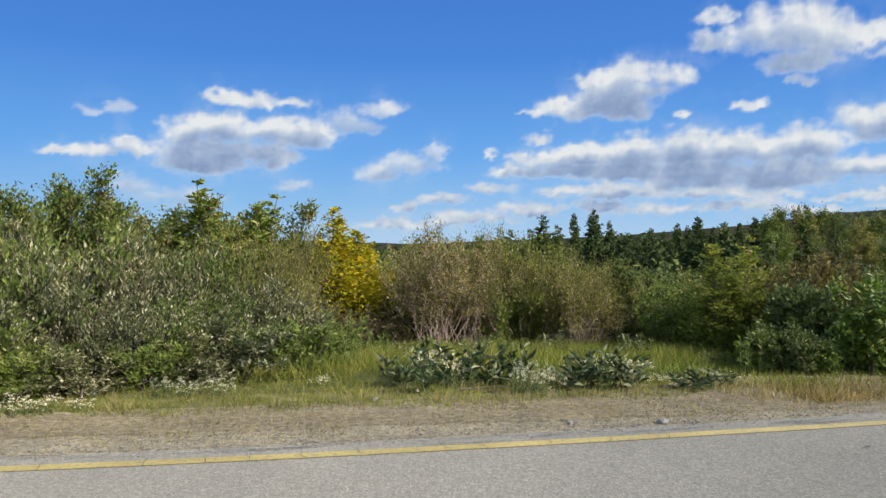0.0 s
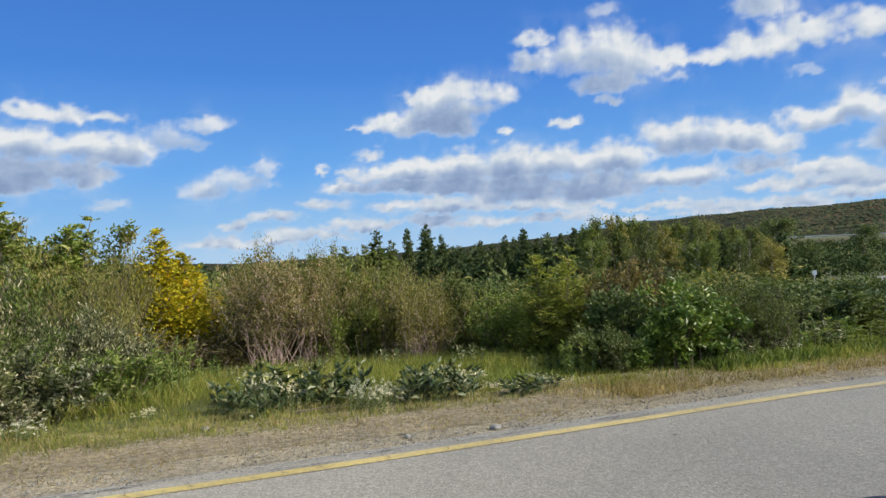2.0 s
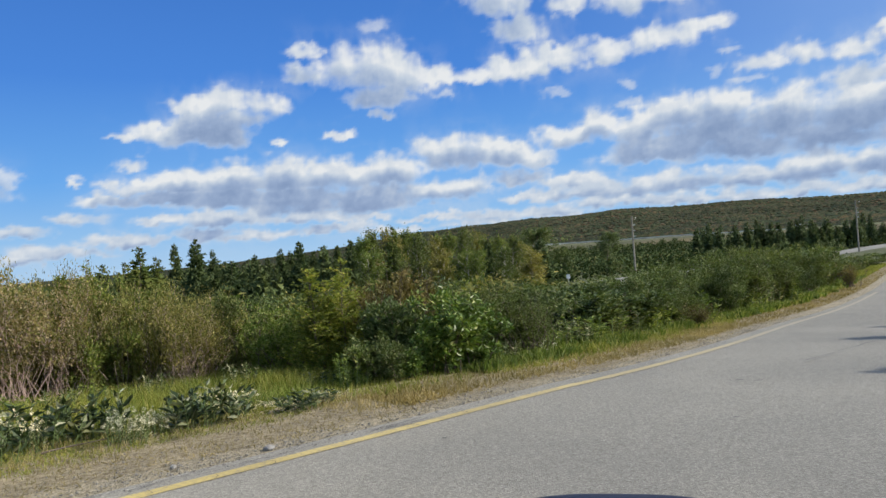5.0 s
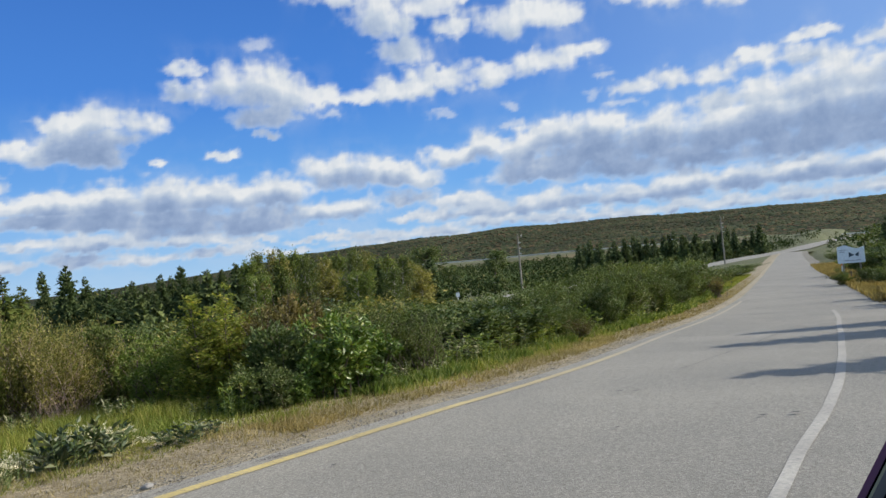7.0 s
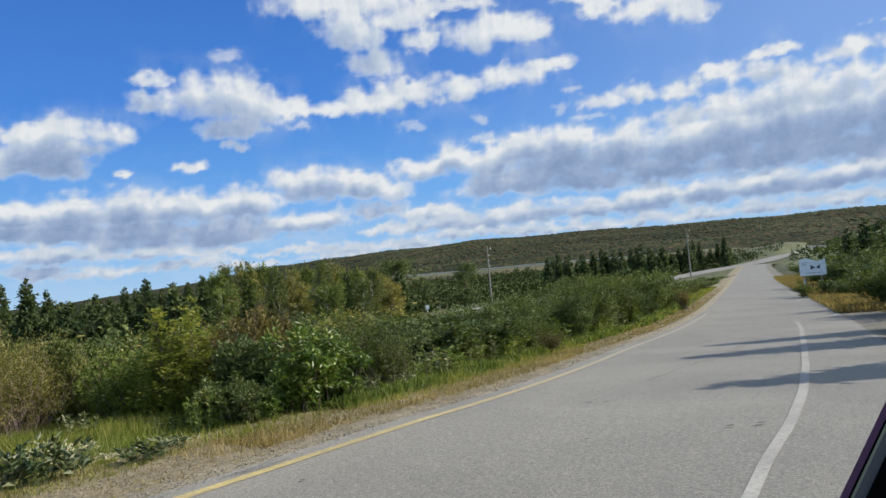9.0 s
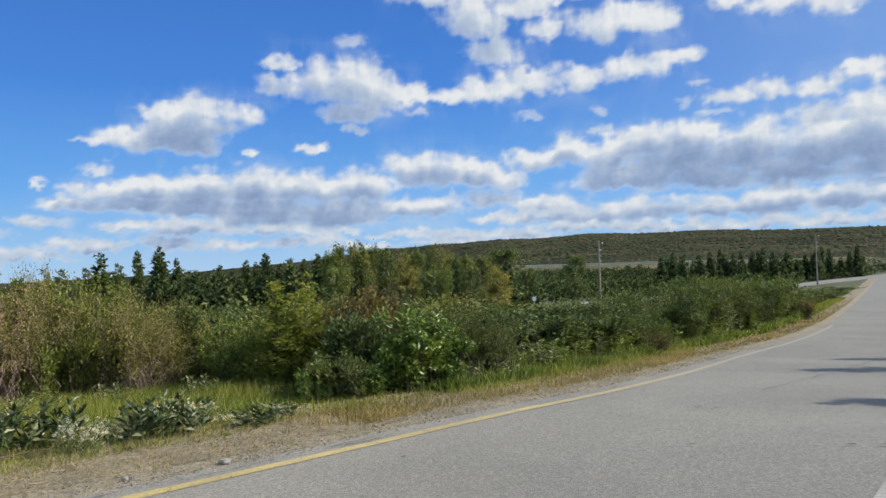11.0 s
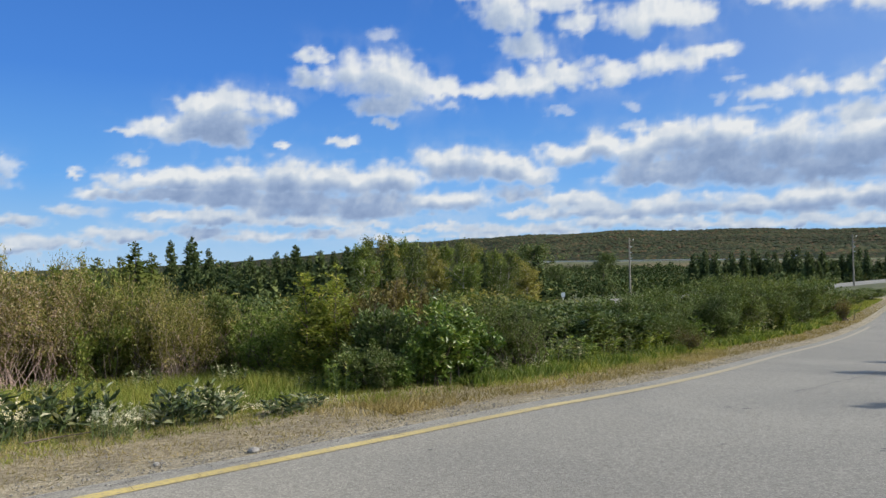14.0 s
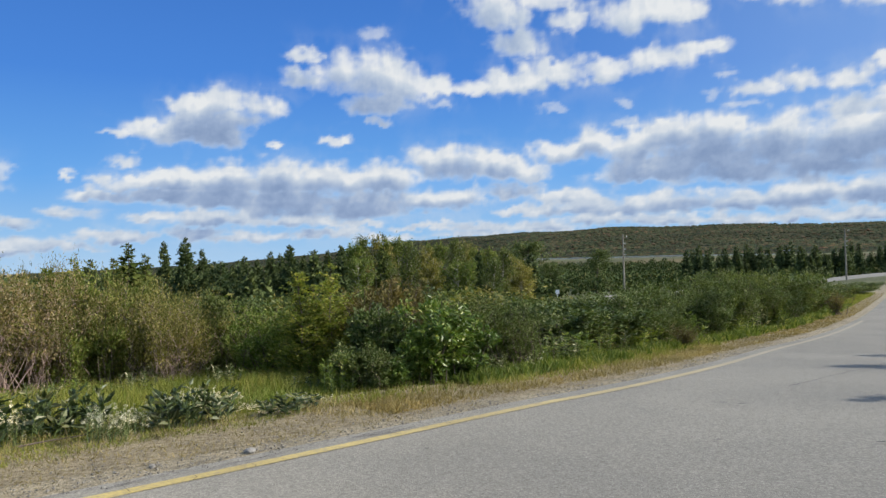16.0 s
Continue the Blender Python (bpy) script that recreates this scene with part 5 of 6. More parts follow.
HW = [highway_point(a, d) for a, d in ((34, 500), (38, 470), (44, 455), (50, 450), (57, 445), (61, 430), (65, 420), (70, 430), (76, 460))]
line, nrm, zz, banks = ribbon("far_highway", HW, [7.6, 7.6, 7.3, 7.3, 6.6, 4.4, 2.6, 1.8, 1.6], 4.6, 0.0, M_ASPHALT, "pale highway on a grassy bank across the valley", "road")
rail = np.column_stack([line - nrm * 4.3, zz + 0.85])
rl = np.concatenate([rail + np.array([0, 0, -0.22]), rail + np.array([0, 0, 0.22]), rail + np.array([0.1, 0.12, 0.22]), rail + np.array([0.1, 0.12, -0.22])])
n = len(rail)
k = np.arange(n - 1)
guard = tagged(new("guardrail"), "galvanised guardrail along the far highway", "guardrail")
child("rail", mesh_of("rail", rl, np.concatenate([np.stack([a * n + k, a * n + k + 1, b * n + k + 1, b * n + k], 1) for a, b in ((0, 1), (1, 2), (2, 3), (3, 0))]), M_STEEL), guard)
post_me = mesh_of("post", *tubes([[(0, 0, -1.3), (0, 0, 0.2)]], [[0.09, 0.09]], 4), M_STEEL)
for k in range(0, n, 1):
    o = child("post", post_me, guard)
    o.location = rail[k] + np.array([0.12, 0.16, 0])

# dry meadow on the slope below the highway
fa, fd = np.meshgrid(np.radians(np.linspace(36.5, 61, 40)), np.linspace(376, 404, 14), indexing="ij")
fxy = np.stack([fd * np.sin(fa), fd * np.cos(fa)], -1).reshape(-1, 2)
i, j = np.meshgrid(np.arange(39), np.arange(13), indexing="ij")
field = new("meadow", mesh_of("meadow", np.column_stack([fxy, heights(fxy) + 0.45]), np.stack([i * 14 + j, i * 14 + j + 1, (i + 1) * 14 + j + 1, (i + 1) * 14 + j], -1).reshape(-1, 4)[:, ::-1], M_FIELD, True))
tagged(field, "tan and yellow dry meadow below the highway", "field", kind="structure")


def panel_sign():
    """A pale roadside board with a waved top edge on two posts."""
    ob = new("roadside_sign")
    bm = bmesh.new()
    w, h = 1.36, 0.86
    top = [(-w / 2 + w * k / 14, h + 0.1 * math.sin(k / 14 * 2 * math.pi) + 0.04) for k in range(15)]
    ring = [bm.verts.new((x, -0.02, z)) for x, z in [(-w / 2, 0), (w / 2, 0)] + top[::-1]]
    face = bm.faces.new(ring)
    out = bmesh.ops.extrude_face_region(bm, geom=[face])
    bmesh.ops.translate(bm, verts=[e for e in out["geom"] if isinstance(e, bmesh.types.BMVert)], vec=(0, 0.04, 0))
    bmesh.ops.recalc_face_normals(bm, faces=bm.faces)
    board = part("board", bm, plain("pale_blue_board", (0.6, 0.68, 0.76), 0.4), ob, "pale blue-white board")
    ink = plain("dark_blue_print", (0.03, 0.06, 0.1), 0.5)
    bm = bmesh.new()
    for pts in ([(-0.12, 0.32), (0.16, 0.44), (-0.1, 0.62)], [(0.16, 0.44), (0.36, 0.34), (0.4, 0.6)]):
        bm.faces.new([bm.verts.new((x, -0.026, z)) for x, z in pts])
    part("emblem", bm, ink, board, "dark double-triangle emblem")
    for x, z, wd in ((-0.42, 0.74, 0.34), (-0.42, 0.64, 0.26), (0.05, 0.14, 0.8)):
        part("text_bar", box_bm((wd, 0.004, 0.05), (x, -0.025, z)), plain("faded_print", (0.3, 0.36, 0.44), 0.5), board)
    for x in (-0.42, 0.42):
        part("post", box_bm((0.09, 0.09, 1.7), (x, 0.05, -0.45), None, 0.008), M_POLE, ob)
    return ob


x, y, _ = away(66.85, 47.5)
s = panel_sign()
s.matrix_basis = pose(x, y, 1.4 - 47.5 * math.tan(radians(1.72)), 0, 0, -64)
for o in s.children:
    if o.name.startswith("post"):
        o.scale.z = (s.matrix_basis.translation.z - height(x, y) + 0.55) / 1.25
tagged(s, "pale blue-white roadside board with waved top on two posts", "sign")


def marker(az, d, tall, r, mat, cap, label):
    x, y, _ = away(az, d)
    ob = new("marker_post")
    part("stake", cone_bm(r, r * 0.9, tall, (0, 0, tall / 2), 8), mat, ob)
    part("cap", cone_bm(r * 1.15, r * 1.1, tall * 0.22, (0, 0, tall * 0.88), 8), cap, ob)
    ob.matrix_basis = pose(x, y, height(x, y) - 0.05)
    return tagged(ob, label, "marker post", "marker posts")


M_ORANGE = plain("orange_plastic", (0.7, 0.2, 0.05), 0.5)
marker(66.25, 62.0, 1.0, 0.06, M_WHITE, M_ORANGE, "white marker post with an orange band near the board")
marker(66.75, 52.0, 0.6, 0.05, M_BARK, M_BARK, "brown wooden stake in the roadside grass")


def small_sign(az, d, el_top, w, h, mat, label):
    x, y, _ = away(az, d)
    tall = top_at(az, d, el_top)
    ob = new("road_sign")
    part("plate", box_bm((w, 0.03, h), (0, -0.06, tall - h / 2), None, 0.01), mat, ob)
    part("post", cone_bm(0.05, 0.05, tall, (0, 0, tall / 2), 8), M_STEEL, ob)
    ob.matrix_basis = pose(x, y, height(x, y), 0, 0, -az)
    return tagged(ob, label, "road sign", "far road signs")


small_sign(39.1, 96, -1.5, 0.45, 0.55, M_WHITE, "small white sign on a post beside the lower road")
small_sign(55.25, 430, 1.05, 3.2, 1.4, M_WHITE, "white board standing beside the far highway")
small_sign(31.5, 105, 0.7, 0.35, 0.6, M_WHITE, "white plate among the aspens")

# ---- the verge: grass, weeds, stones ----
def along(s_x, off):
    """Points left of the yellow line: near the given x, at the offset."""
    k = np.clip(np.searchsorted(RAMP[:, 0], s_x), 1, len(RAMP) - 1)
    f = ((s_x - RAMP[k - 1, 0]) / (RAMP[k, 0] - RAMP[k - 1, 0] + 1e-9))[:, None]
    return RAMP[k - 1] * (1 - f) + RAMP[k] * f + RAMP_N[k] * off[:, None]


def turf(name, seed, n, xs, offs, length, width, mat, label, flat=0.35, power=1.0, tufts=0, edge=0.0):
    """Blades rooted in the ground, gathered in tufts."""
    rng = np.random.RandomState(seed)
    u = rng.uniform(0, 1, n) ** power
    sx = xs[0] + (xs[1] - xs[0]) * u
    of = rng.uniform(*offs, n)
    if tufts:
        c = rng.randint(0, tufts, n)
        tx, to = rng.uniform(0, 1, tufts) ** power * (xs[1] - xs[0]) + xs[0], rng.uniform(*offs, tufts)
        sx, of = tx[c] + rng.normal(0, 0.07, n), to[c] + rng.normal(0, 0.05, n)
    of = of + edge * np.array([noise.noise((v * 0.8, 0.3, 7.7)) for v in sx])
    xy = along(sx, of)
    z = heights(xy) + 0.0
    at = np.column_stack([xy, z - 0.01])
    ways = unit(rng, n) * flat + np.array([0, 0, 1.0]) * (1 if flat < 1.5 else 0.15)
    grow = np.maximum(1, np.hypot(xy[:, 0], xy[:, 1]) / 14)[:, None]
    v, f = leaves(rng, at, ways, length, width * grow, 0.1)
    return tagged(new(name, mesh_of(name, v, f, mat)), label, "grass", kind="stuff")


turf("verge_grass", 401, 60000, (-9, 14), (1.5, 2.9), 0.06, 0.006, M_GRASS, "yellow-green grass along the edge of the verge", edge=0.35, flat=1.0, tufts=5200)
turf("meadow_grass", 402, 46000, (-10, 16), (2.4, 8.5), 0.13, 0.006, M_GRASS, "green meadow grass below the verge", flat=0.6, tufts=2600)
turf("tall_grass", 411, 26000, (-1.6, 4.6), (2.8, 6.2), 0.26, 0.006, M_GRASS, "tall yellow-green grass between verge and bushes", flat=0.6, tufts=2200)
turf("sedge", 413, 9000, (1.2, 6.0), (2.3, 4.8), 0.22, 0.008, M_HERB, "upright yellow-green sedge in front of the shrubs", flat=0.8, tufts=700)
turf("straw", 403, 34000, (-8, 16), (0.5, 2.1), 0.06, 0.006, M_DRYGRASS, "dry tan straw lying on the gravel", flat=2.0, tufts=2600)
turf("dry_grass", 404, 5000, (-8, 16), (1.5, 2.3), 0.12, 0.005, M_DRYGRASS, "dry upright grass stems on the verge", flat=0.4, tufts=260)
turf("edge_dry_grass", 409, 9000, (3, 14), (0.85, 1.75), 0.11, 0.006, M_DRYGRASS, "brown dry grass between gravel and bushes", flat=0.7, tufts=700)
turf("edge_green_grass", 410, 6000, (3.5, 15), (1.3, 2.4), 0.14, 0.010, M_GRASS, "green grass at the foot of the bushes", flat=0.6, tufts=420)
turf("curve_dry_grass", 405, 24000, (3.5, 75), (0.75, 1.65), 0.085, 0.01, M_GOLD, "golden dry grass along the curve of the ramp", power=1.5, flat=0.9)
turf("curve_green_grass", 406, 26000, (8, 75), (1.6, 4.6), 0.17, 0.014, M_GRASS, "green grass behind the dry verge", power=1.7, flat=0.4)
turf("herb_fringe", 414, 10000, (5.5, 45), (1.6, 2.9), 0.22, 0.04, M_GREEN, "bright green herbs between the dry verge and the bushes", power=1.6, flat=0.7, tufts=900)
turf("far_side_grass", 407, 24000, (24, 90), (-8.2, -4.5), 0.3, 0.02, M_GOLD, "dry golden grass across the ramp", power=1.3, flat=0.5)
turf("far_side_green", 408, 16000, (12, 90), (-12, -7.0), 0.45, 0.02, M_GRASS, "green grass across the ramp", power=1.3, flat=0.4)


def stones(name, seed, n, xs, offs, size, label):
    rng = np.random.RandomState(seed)
    xy = along(rng.uniform(*xs, n), offs[0] + (offs[1] - offs[0]) * rng.beta(1.5, 2.5, n))
    z = heights(xy)
    sz = size[0] + (size[1] - size[0]) * rng.uniform(0, 1, n) ** 4
    dirs = np.array([(1, 0, 0), (-1, 0, 0), (0, 1, 0), (0, -1, 0), (0, 0, 0.6), (0, 0, -0.6)], float)
    v = np.column_stack([xy, z + 0.006])[:, None] + dirs[None] * sz[:, None, None] * rng.uniform(0.5, 1.2, (n, 6, 1))
    f = np.array([(0, 2, 4), (2, 1, 4), (1, 3, 4), (3, 0, 4), (2, 0, 5), (1, 2, 5), (3, 1, 5), (0, 3, 5)])
    f = (f[None] + 6 * np.arange(n)[:, None, None]).reshape(-1, 3)
    return tagged(new(name, mesh_of(name, v.reshape(-1, 3), f, M_STONE)), label, "gravel", kind="stuff")


stones("edge_stones", 412, 7000, (-8, 22), (0.16, 0.8), (0.005, 0.019), "pale stones along the broken edge of the asphalt")
stones("gravel", 411, 6500, (-8, 22), (0.34, 1.7), (0.004, 0.014), "loose grey and tan stones on the shoulder")


def rock(x, y, size, seed):
    """A weathered stone, flattened and uneven."""
    rng = np.random.RandomState(seed)
    bm = bmesh.new()
    bmesh.ops.create_icosphere(bm, subdivisions=2, radius=size / 2)
    for v in bm.verts:
        v.co *= 1 + 0.35 * noise.noise(v.co * (2.2 / size) + Vector((seed, 0, 0)))
        v.co.z *= 0.6
    me = bpy.data.meshes.new("rock")
    bm.to_mesh(me)
    bm.free()
    me.materials.append(M_ROCK)
    ob = new("rock", me)
    ob.matrix_basis = pose(x, y, height(x, y) + 0.12 * size, 0, 0, rng.uniform(0, 360))
    return tagged(ob, "pale grey stone lying on the gravel shoulder", "stone", "loose stones")


M_ROCK = surface("pale_rock", ((0.3, (0.17, 0.165, 0.15)), (0.6, (0.28, 0.27, 0.25)), (0.8, (0.4, 0.39, 0.36))), 40, fine=90)
for n, (x, y, size) in enumerate(((1.69, 5.97, 0.09), (-0.69, 6.87, 0.07), (0.95, 5.95, 0.05), (7.57, 8.95, 0.09))):
    rock(x, y, size, n + 3)
stick = (0.1, 7.16, 0.62, 7.22)
line = np.array([(stick[0] + (stick[2] - stick[0]) * t, stick[1] + (stick[3] - stick[1]) * t + 0.02 * math.sin(5 * t), 0.035 + 0.03 * t) for t in np.linspace(0, 1, 7)])
line[:, 2] += heights(line[:, :2])
branch = new("dead_branch", mesh_of("dead_branch", *tubes([line], [np.linspace(0.009, 0.004, 7)], 7), M_BARK, True))
tagged(branch, "bare grey dead branch lying in the verge grass", "branch")

P = [proto(weed("broadleaf_weed", 421 + n, 0.6, 0.36, 6, (0.17, 0.068), M_WEED, leaves_per=10), 0.6, 0.4) for n in range(3)]
row(P, "dark broad-leaved weed clump at the edge of the grass", "plant", "broad-leaved weeds",
    [(-3.4, 7.5, -7.4, 0.45), (-2.2, 7.8, -6.9, 0.4), (-0.6, 7.8, -6.7, 0.5), (0.9, 7.9, -7.0, 0.45), (2.0, 7.5, -7.0, 0.45), (3.3, 7.8, -6.9, 0.45), (4.4, 7.6, -7.2, 0.45), (5.3, 7.9, -7.0, 0.35), (9.8, 7.5, -7.3, 0.4), (11.2, 7.5, -7.1, 0.45), (12.3, 7.5, -7.2, 0.4), (13.8, 7.6, -7.6, 0.35), (17.6, 7.8, -8.4, 0.35), (18.8, 7.8, -8.3, 0.4), (20.0, 8.0, -8.4, 0.3), (-1.4, 7.2, -7.6, 0.4)])
done(P)
P = [proto(weed("aster_clump", 431 + n, 0.5, 0.5, 18, (0.07, 0.016), M_WILLOW, heads=3, leaves_per=10), 0.5, 0.5) for n in range(2)]
row(P, "clump of asters gone to white fluffy seed", "plant", "white asters",
    [(5.4, 7.2, -8.5, 0.4), (6.5, 7.2, -8.3, 0.45), (7.5, 7.4, -8.8, 0.4), (8.6, 7.7, -8.4, 0.35), (-2.0, 7.6, -7.6, 0.35), (0.2, 7.5, -7.5, 0.35), (11.6, 8.0, -7.6, 0.3), (12.8, 8.1, -7.4, 0.35), (13.8, 8.1, -8.0, 0.5), (15.2, 8.2, -9.0, 0.5), (16.8, 8.2, -9.0, 0.4), (20.6, 8.5, -8.6, 0.4), (-20.4, 7.5, -8.9, 0.4), (-16.8, 7.4, -8.8, 0.4), (-18.8, 7.4, -9.3, 0.3), (-30.5, 7.2, -9.3, 0.45), (-28.2, 7.2, -9.6, 0.35), (-26.0, 7.2, -9.8, 0.3), (-9.5, 7.7, -9.3, 0.3), (37.2, 11.6, -6.0, 0.5)])
done(P)
P = [proto(weed("leafy_herb", 441 + n, 0.7, 0.5, 14, (0.09, 0.026), (M_HERB, M_WILLOW, M_HERB)[n], leaves_per=22), 0.7, 0.7) for n in range(3)]
row(P, "leafy green herbs growing along the foot of the bushes", "plant", "leafy herbs",
    [(-36 + 2.3 * k + R2.uniform(-0.6, 0.6), 8.2 + R2.uniform(0, 0.6), -5.6 + R2.uniform(-1.4, 1.4), 0.5) for k in range(0, 13, 2)]
    + [(-9 + 1.9 * k + R2.uniform(-0.8, 0.8), 9.3 + R2.uniform(0, 1.3), -6.5 + R2.uniform(-0.8, 0.6), 0.45) for k in range(17)]
    + [(22.5 + 1.7 * k + R2.uniform(-0.4, 0.4), 9.0 + 0.22 * k + R2.uniform(0, 0.5), -6.2 + R2.uniform(-0.8, 0.6), 0.5) for k in range(9)]
    + [(38 + 1.15 * k, 12.4 + 0.05 * k * k + 0.42 * k, -4.9 + 0.16 * k + R2.uniform(-0.4, 0.4), 0.9 + 0.03 * k) for k in range(15)])
done(P)


# ---- cracks and marks in the asphalt ----
M_CRACK = plain("crack_shadow", (0.05, 0.048, 0.045), 0.9)


def cracks(name, seed, runs, label):
    """Thin zigzag cracks: start (x, offset), end (x, offset), width."""
    rng = np.random.RandomState(seed)
    vs, fs, k = [], [], 0
    for x0, o0, x1, o1, w in runs:
        m = max(4, int(abs(x1 - x0) * 6 + abs(o1 - o0) * 10))
        t = np.linspace(0, 1, m)
        xs, os_ = x0 + (x1 - x0) * t, o0 + (o1 - o0) * t
        jit = 0.025 * np.cumsum(rng.normal(0, 0.6, m)) * np.sin(np.pi * t)
        c = along(xs + jit * (abs(o1 - o0) > abs(x1 - x0)), os_ + jit * (abs(o1 - o0) <= abs(x1 - x0)))
        d = np.gradient(c, axis=0)
        d /= np.linalg.norm(d, axis=1, keepdims=True) + 1e-9
        nn = np.stack([-d[:, 1], d[:, 0]], 1) * (w / 2 * rng.uniform(0.3, 1.2, (m, 1)))
        z = heights(c) + 0.012 + 0.0009 * np.hypot(c[:, 0], c[:, 1])
        vs += [np.column_stack([c + nn, z]), np.column_stack([c - nn, z])]
        i = np.arange(m - 1)
        fs.append(np.stack([k + i, k + i + 1, k + m + i + 1, k + m + i], 1))
        k += 2 * m
    return tagged(new(name, mesh_of(name, np.concatenate(vs), np.concatenate(fs), M_CRACK)), label, "cracks", kind="stuff")


R3 = random.Random(17)
runs = []
xx = -4.5
while xx < 7.5:
    runs.append((xx, R3.uniform(0.06, 0.16), xx + R3.uniform(-0.05, 0.05), -R3.uniform(0.05, 0.1), R3.uniform(0.003, 0.006)))
    xx += R3.uniform(0.22, 0.6)
for k in range(40):
    a = R3.uniform(-3.5, 4.5)
    o = R3.uniform(0.1, 0.34)
    runs.append((a, o, a + R3.uniform(0.2, 0.8), o + R3.uniform(-0.06, 0.06), R3.uniform(0.004, 0.009)))
runs.append((7.6, -1.55, 13.4, -2.4, 0.014))
cracks("asphalt_cracks", 451, runs, "fine cracks across the yellow line and broken asphalt edge")

M_SKID = plain("tar_mark", (0.035, 0.035, 0.035), 0.8)


def tar_mark(x, y, long, wide, turn):
    bm = bmesh.new()
    ring = [bm.verts.new((long / 2 * math.cos(a) * (1 + 0.2 * math.sin(3 * a)), wide / 2 * math.sin(a), 0)) for a in [k * math.pi / 6 for k in range(12)]]
    bm.faces.new(ring)
    me = bpy.data.meshes.new("tar_mark")
    bm.to_mesh(me)
    bm.free()
    me.materials.append(M_SKID)
    ob = new("tar_mark", me)
    ob.matrix_basis = pose(x, y, height(x, y) + 0.012 + 0.001 * math.hypot(x, y), 0, 0, turn)
    return tagged(ob, "small dark tar mark on the asphalt", "stain", "tar marks")


for x, y, lg, wd, tn in ((6.36, 5.18, 0.1, 0.035, -35), (6.44, 5.02, 0.1, 0.03, -35), (2.88, 5.2, 0.04, 0.03, -20), (4.94, 4.09, 0.06, 0.025, -35), (5.87, 3.31, 0.09, 0.03, -30), (6.08, 3.14, 0.1, 0.035, -30)):
    tar_mark(x, y, lg, wd, tn)

# ---- the parked car from whose window we look ----
FWD = 77.0
M_NAVY = plain("dark_navy_plastic", (0.007, 0.007, 0.02), 0.45, spec=0.25)
M_STRIP = plain("beige_trim", (0.3, 0.28, 0.17), 0.6)
M_PAINT = plain("wine_red_car_paint", (0.085, 0.012, 0.045), 0.3, coat=0.5)
M_BLACK = plain("black_trim", (0.003, 0.003, 0.003), 0.95, spec=0.03)
M_SEAL = plain("grey_window_seal", (0.11, 0.105, 0.1), 0.7, spec=0.15)
M_RUBBER = plain("tyre_rubber", (0.015, 0.015, 0.015), 0.8)
car = tagged(new("car"), "dark red car parked on the shoulder, driver's window open", "car")


def car_box(name, size, fwd, left, z, mat, bevel, label="", parent=None):
    u, n = away(FWD, 1), away(FWD - 90, 1)
    at = u * fwd + n * left
    return part(name, box_bm(size, (at.x, at.y, z), Matrix.Rotation(radians(90 - FWD), 4, "Z"), bevel), mat, parent or car, label)


def ray_point(az, el, d):
    c = math.cos(radians(el))
    return away(az, d * c, 1.41 + d * math.sin(radians(el))) + Vector((0.05, -0.012, 0))


def pillar(name, shift, width, near, mat, depth=0.03, label=""):
    """One layer of the sloping windscreen pillar, `shift` metres to the right of its outer edge."""
    ends = [ray_point(76.4, 3.0, near + 0.14), ray_point(72.4, -5.0, near + 0.06), ray_point(65.9, -16.9, near), ray_point(62.0, -24.0, near - 0.03)]
    bm = bmesh.new()
    rings_ = []
    for p in ends:
        eye = (p - Vector((0, 0, 1.41))).normalized()
        right = eye.cross(Vector((0, 0, 1))).normalized()
        rings_.append([bm.verts.new(p + right * a + eye * b) for a, b in ((shift, 0), (shift + width, 0), (shift + width, depth), (shift, depth))])
    for r, s_ in zip(rings_, rings_[1:]):
        for k in range(4):
            bm.faces.new((r[k], r[(k + 1) % 4], s_[(k + 1) % 4], s_[k]))
    bm.faces.new(rings_[0])
    bm.faces.new(rings_[-1][::-1])
    bmesh.ops.recalc_face_normals(bm, faces=bm.faces)
    return part(name, bm, mat, car, label)


pillar("windscreen_pillar", 0.0, 0.006, 0.72, M_PAINT, 0.05, "wine-red painted pillar edge")
pillar("groove", 0.006, 0.002, 0.722, M_BLACK, 0.04)
pillar("trim_strip", 0.008, 0.0022, 0.718, M_STRIP, 0.04, "thin beige trim strip")
pillar("window_seal", 0.0102, 0.0095, 0.716, M_SEAL, 0.04, "grey rubber window seal")
pillar("pillar_trim", 0.0185, 0.16, 0.712, M_BLACK, 0.04, "black inner pillar trim")
car_box("dashboard", (0.35, 1.1, 0.2), 0.72, -0.62, 0.98, M_BLACK, 0.03)
door = car_box("door", (1.25, 0.06, 0.72), 0.1, 0.3, 0.66, M_PAINT, 0.025, "dark red driver's door")
car_box("window_sill", (1.2, 0.05, 0.03), 0.1, 0.3, 1.035, M_BLACK, 0.008, parent=door)
car_box("fender", (0.95, 0.12, 0.4), 1.22, 0.27, 0.5, M_PAINT, 0.04)
u, n = away(FWD, 1), away(FWD - 90, 1)
for f in (1.25, -1.35):
    c = u * f + n * 0.2
    wheel = part("wheel", cone_bm(0.33, 0.33, 0.2, (c.x, c.y, 0.34), 28, Matrix.Rotation(radians(90 - FWD), 4, "Z") @ Matrix.Rotation(radians(90), 4, "X")), M_RUBBER, car)
    part("rim", cone_bm(0.21, 0.19, 0.012, (c.x + n.x * 0.105, c.y + n.y * 0.105, 0.34), 20, Matrix.Rotation(radians(90 - FWD), 4, "Z") @ Matrix.Rotation(radians(90), 4, "X")), M_STEEL, wheel)
car_box("rear_body", (1.62, 0.12, 0.74), -1.33, 0.27, 0.66, M_PAINT, 0.04)
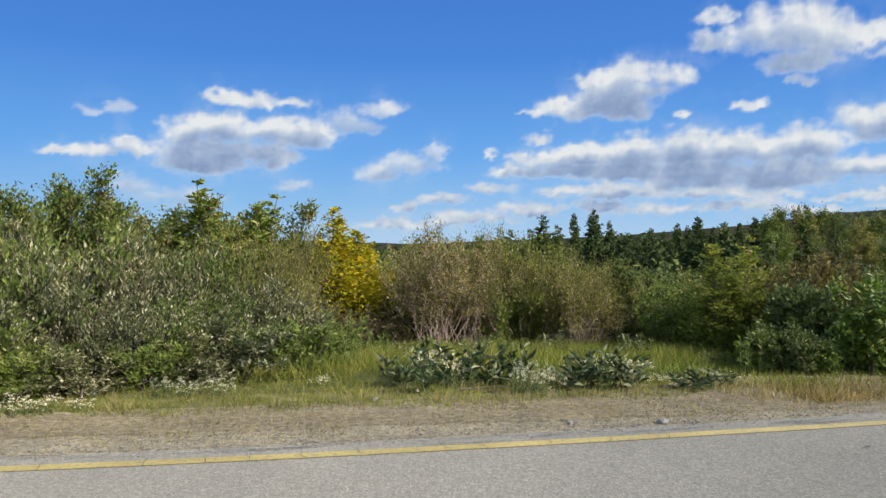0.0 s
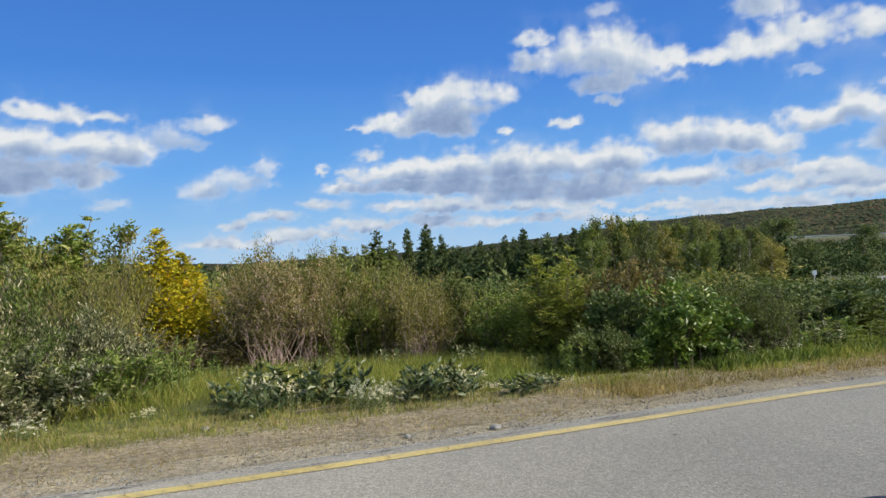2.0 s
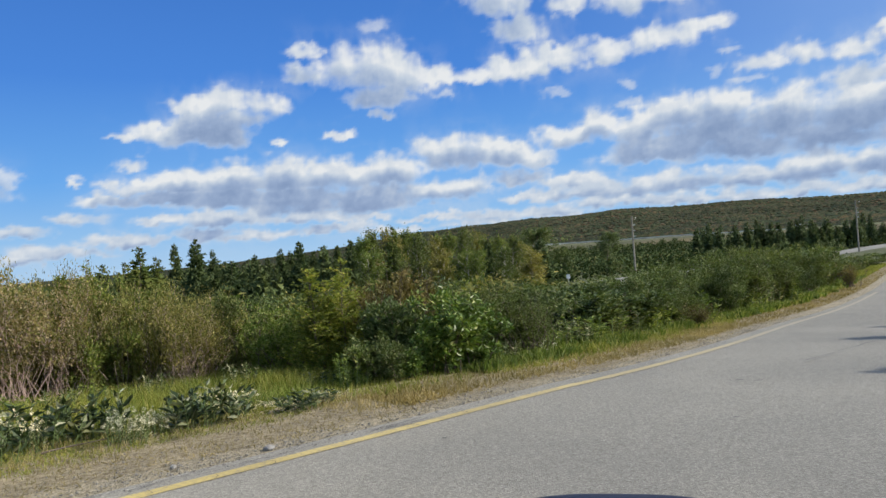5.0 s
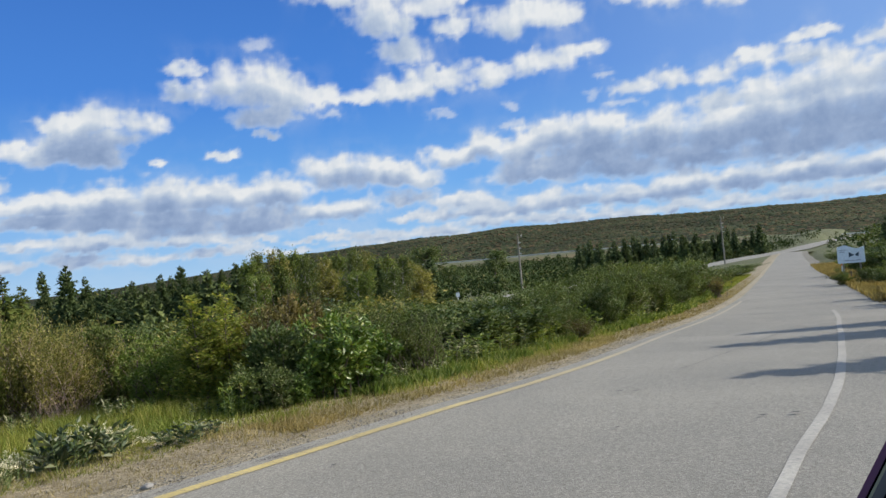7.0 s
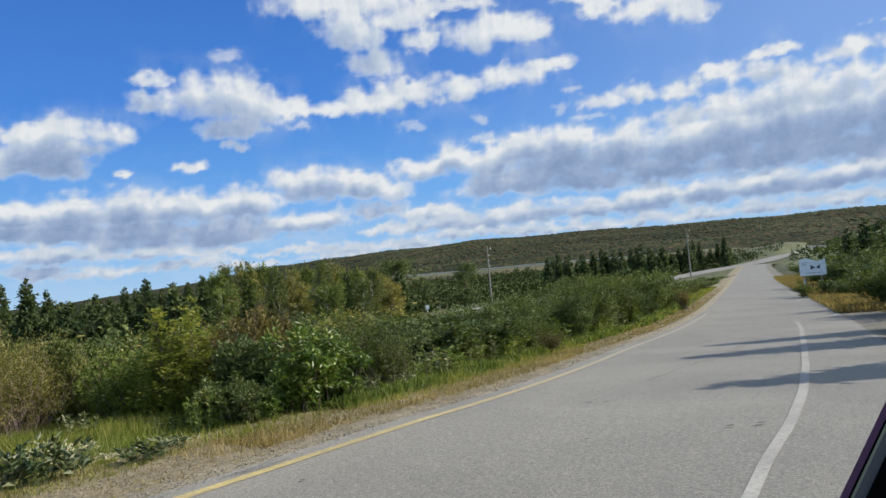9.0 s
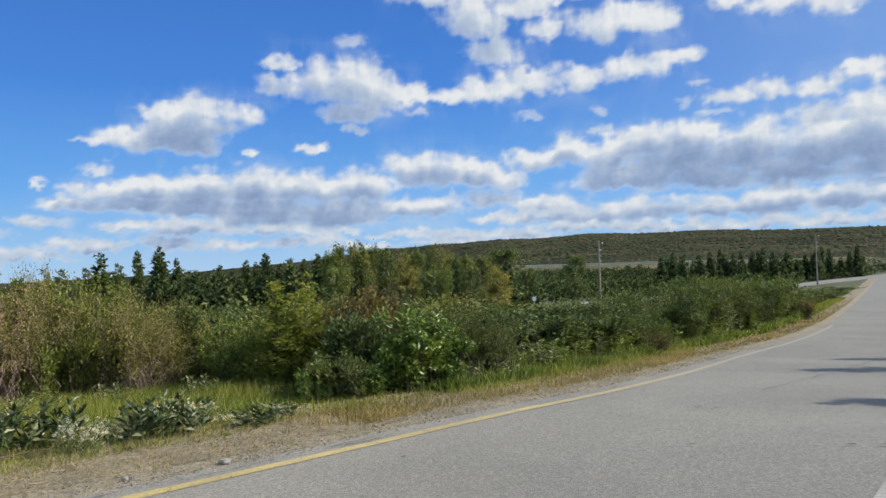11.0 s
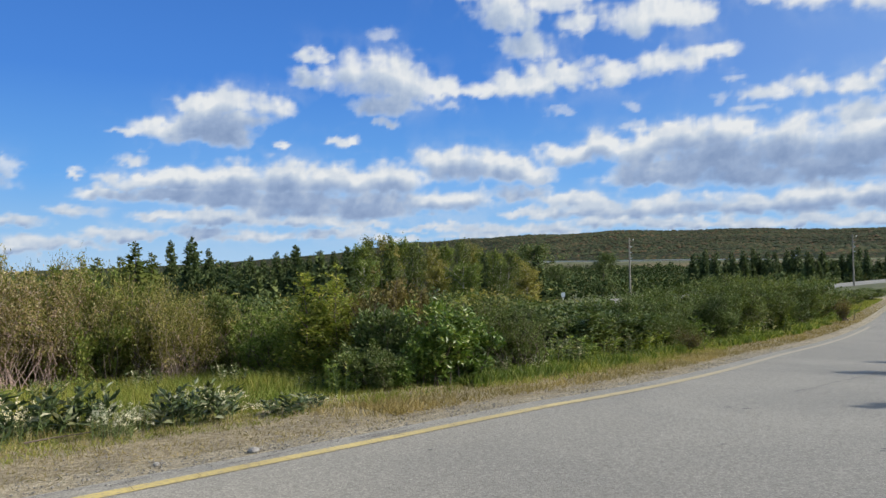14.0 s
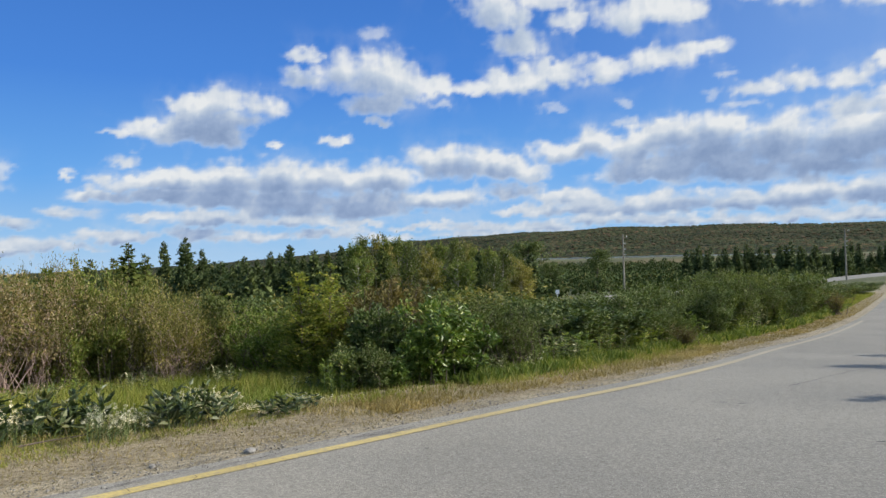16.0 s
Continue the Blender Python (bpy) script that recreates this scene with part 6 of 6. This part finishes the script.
# the rest of the body, closed round the seat
floor_pan = car_box("floor_pan", (4.0, 1.5, 0.3), -0.15, -0.53, 0.4, M_BLACK, 0.05)
car_box("bonnet", (1.12, 1.5, 0.4), 1.42, -0.53, 0.7, M_PAINT, 0.09, "dark red bonnet")
car_box("front_bumper", (0.16, 1.6, 0.3), 2.0, -0.53, 0.45, M_BLACK, 0.05)
car_box("boot", (0.62, 1.5, 0.46), -1.86, -0.53, 0.78, M_PAINT, 0.09)
car_box("rear_bumper", (0.16, 1.6, 0.3), -2.18, -0.53, 0.45, M_BLACK, 0.05)
car_box("far_side", (4.1, 0.1, 0.62), -0.1, -1.32, 0.66, M_PAINT, 0.04)
car_box("roof", (1.5, 1.22, 0.06), -0.75, -0.53, 1.7, M_PAINT, 0.025)


def post(name, a, b, r, mat):
    """A roof pillar between two places given as forward, left, up."""
    ends = [tuple(u * p[0] + n * p[1] + Vector((0, 0, p[2]))) for p in (a, b)]
    bm = bmesh.new()
    v, f = tubes([ends], [[r, r]], 6)
    verts = [bm.verts.new(p) for p in v]
    for q in f:
        bm.faces.new([verts[i] for i in q])
    return part(name, bm, mat, car)


for side in (0.22, -1.28):
    lean = 0.12 if side > 0 else -0.12
    post("door_pillar", (-0.62, side, 0.95), (-0.62, side - lean, 1.7), 0.045, M_BLACK)
    post("rear_pillar", (-1.75, side, 0.95), (-1.42, side - lean, 1.7), 0.05, M_PAINT)
post("windscreen_pillar", (0.78, -1.28, 0.9), (-0.02, -1.12, 1.7), 0.035, M_PAINT)
post("windscreen_header", (-0.02, 0.08, 1.7), (-0.02, -1.12, 1.7), 0.03, M_PAINT)
# side mirror
m_at = away(43.5, 0.5, 1.185)
bm = bmesh.new()
bmesh.ops.create_uvsphere(bm, u_segments=36, v_segments=20, radius=1.0)
for v in bm.verts:
    for k in range(3):
        v.co[k] = math.copysign(abs(v.co[k]) ** 0.62, v.co[k])
bmesh.ops.transform(bm, matrix=Matrix.Translation(m_at) @ Matrix.Rotation(radians(-44), 4, "Z") @ Matrix.Diagonal((0.1, 0.04, 0.06, 1)), verts=bm.verts)
for f in bm.faces:
    f.smooth = True
part("side_mirror", bm, M_NAVY, car, "dark navy side mirror housing")
b0 = u * 0.56 + n * 0.3
part("mirror_arm", box_bm((0.2, 0.05, 0.04), ((m_at.x + b0.x) / 2, (m_at.y + b0.y) / 2, 1.11), Matrix.Rotation(math.atan2(m_at.y - b0.y, m_at.x - b0.x), 4, "Z"), 0.01), M_NAVY, car)
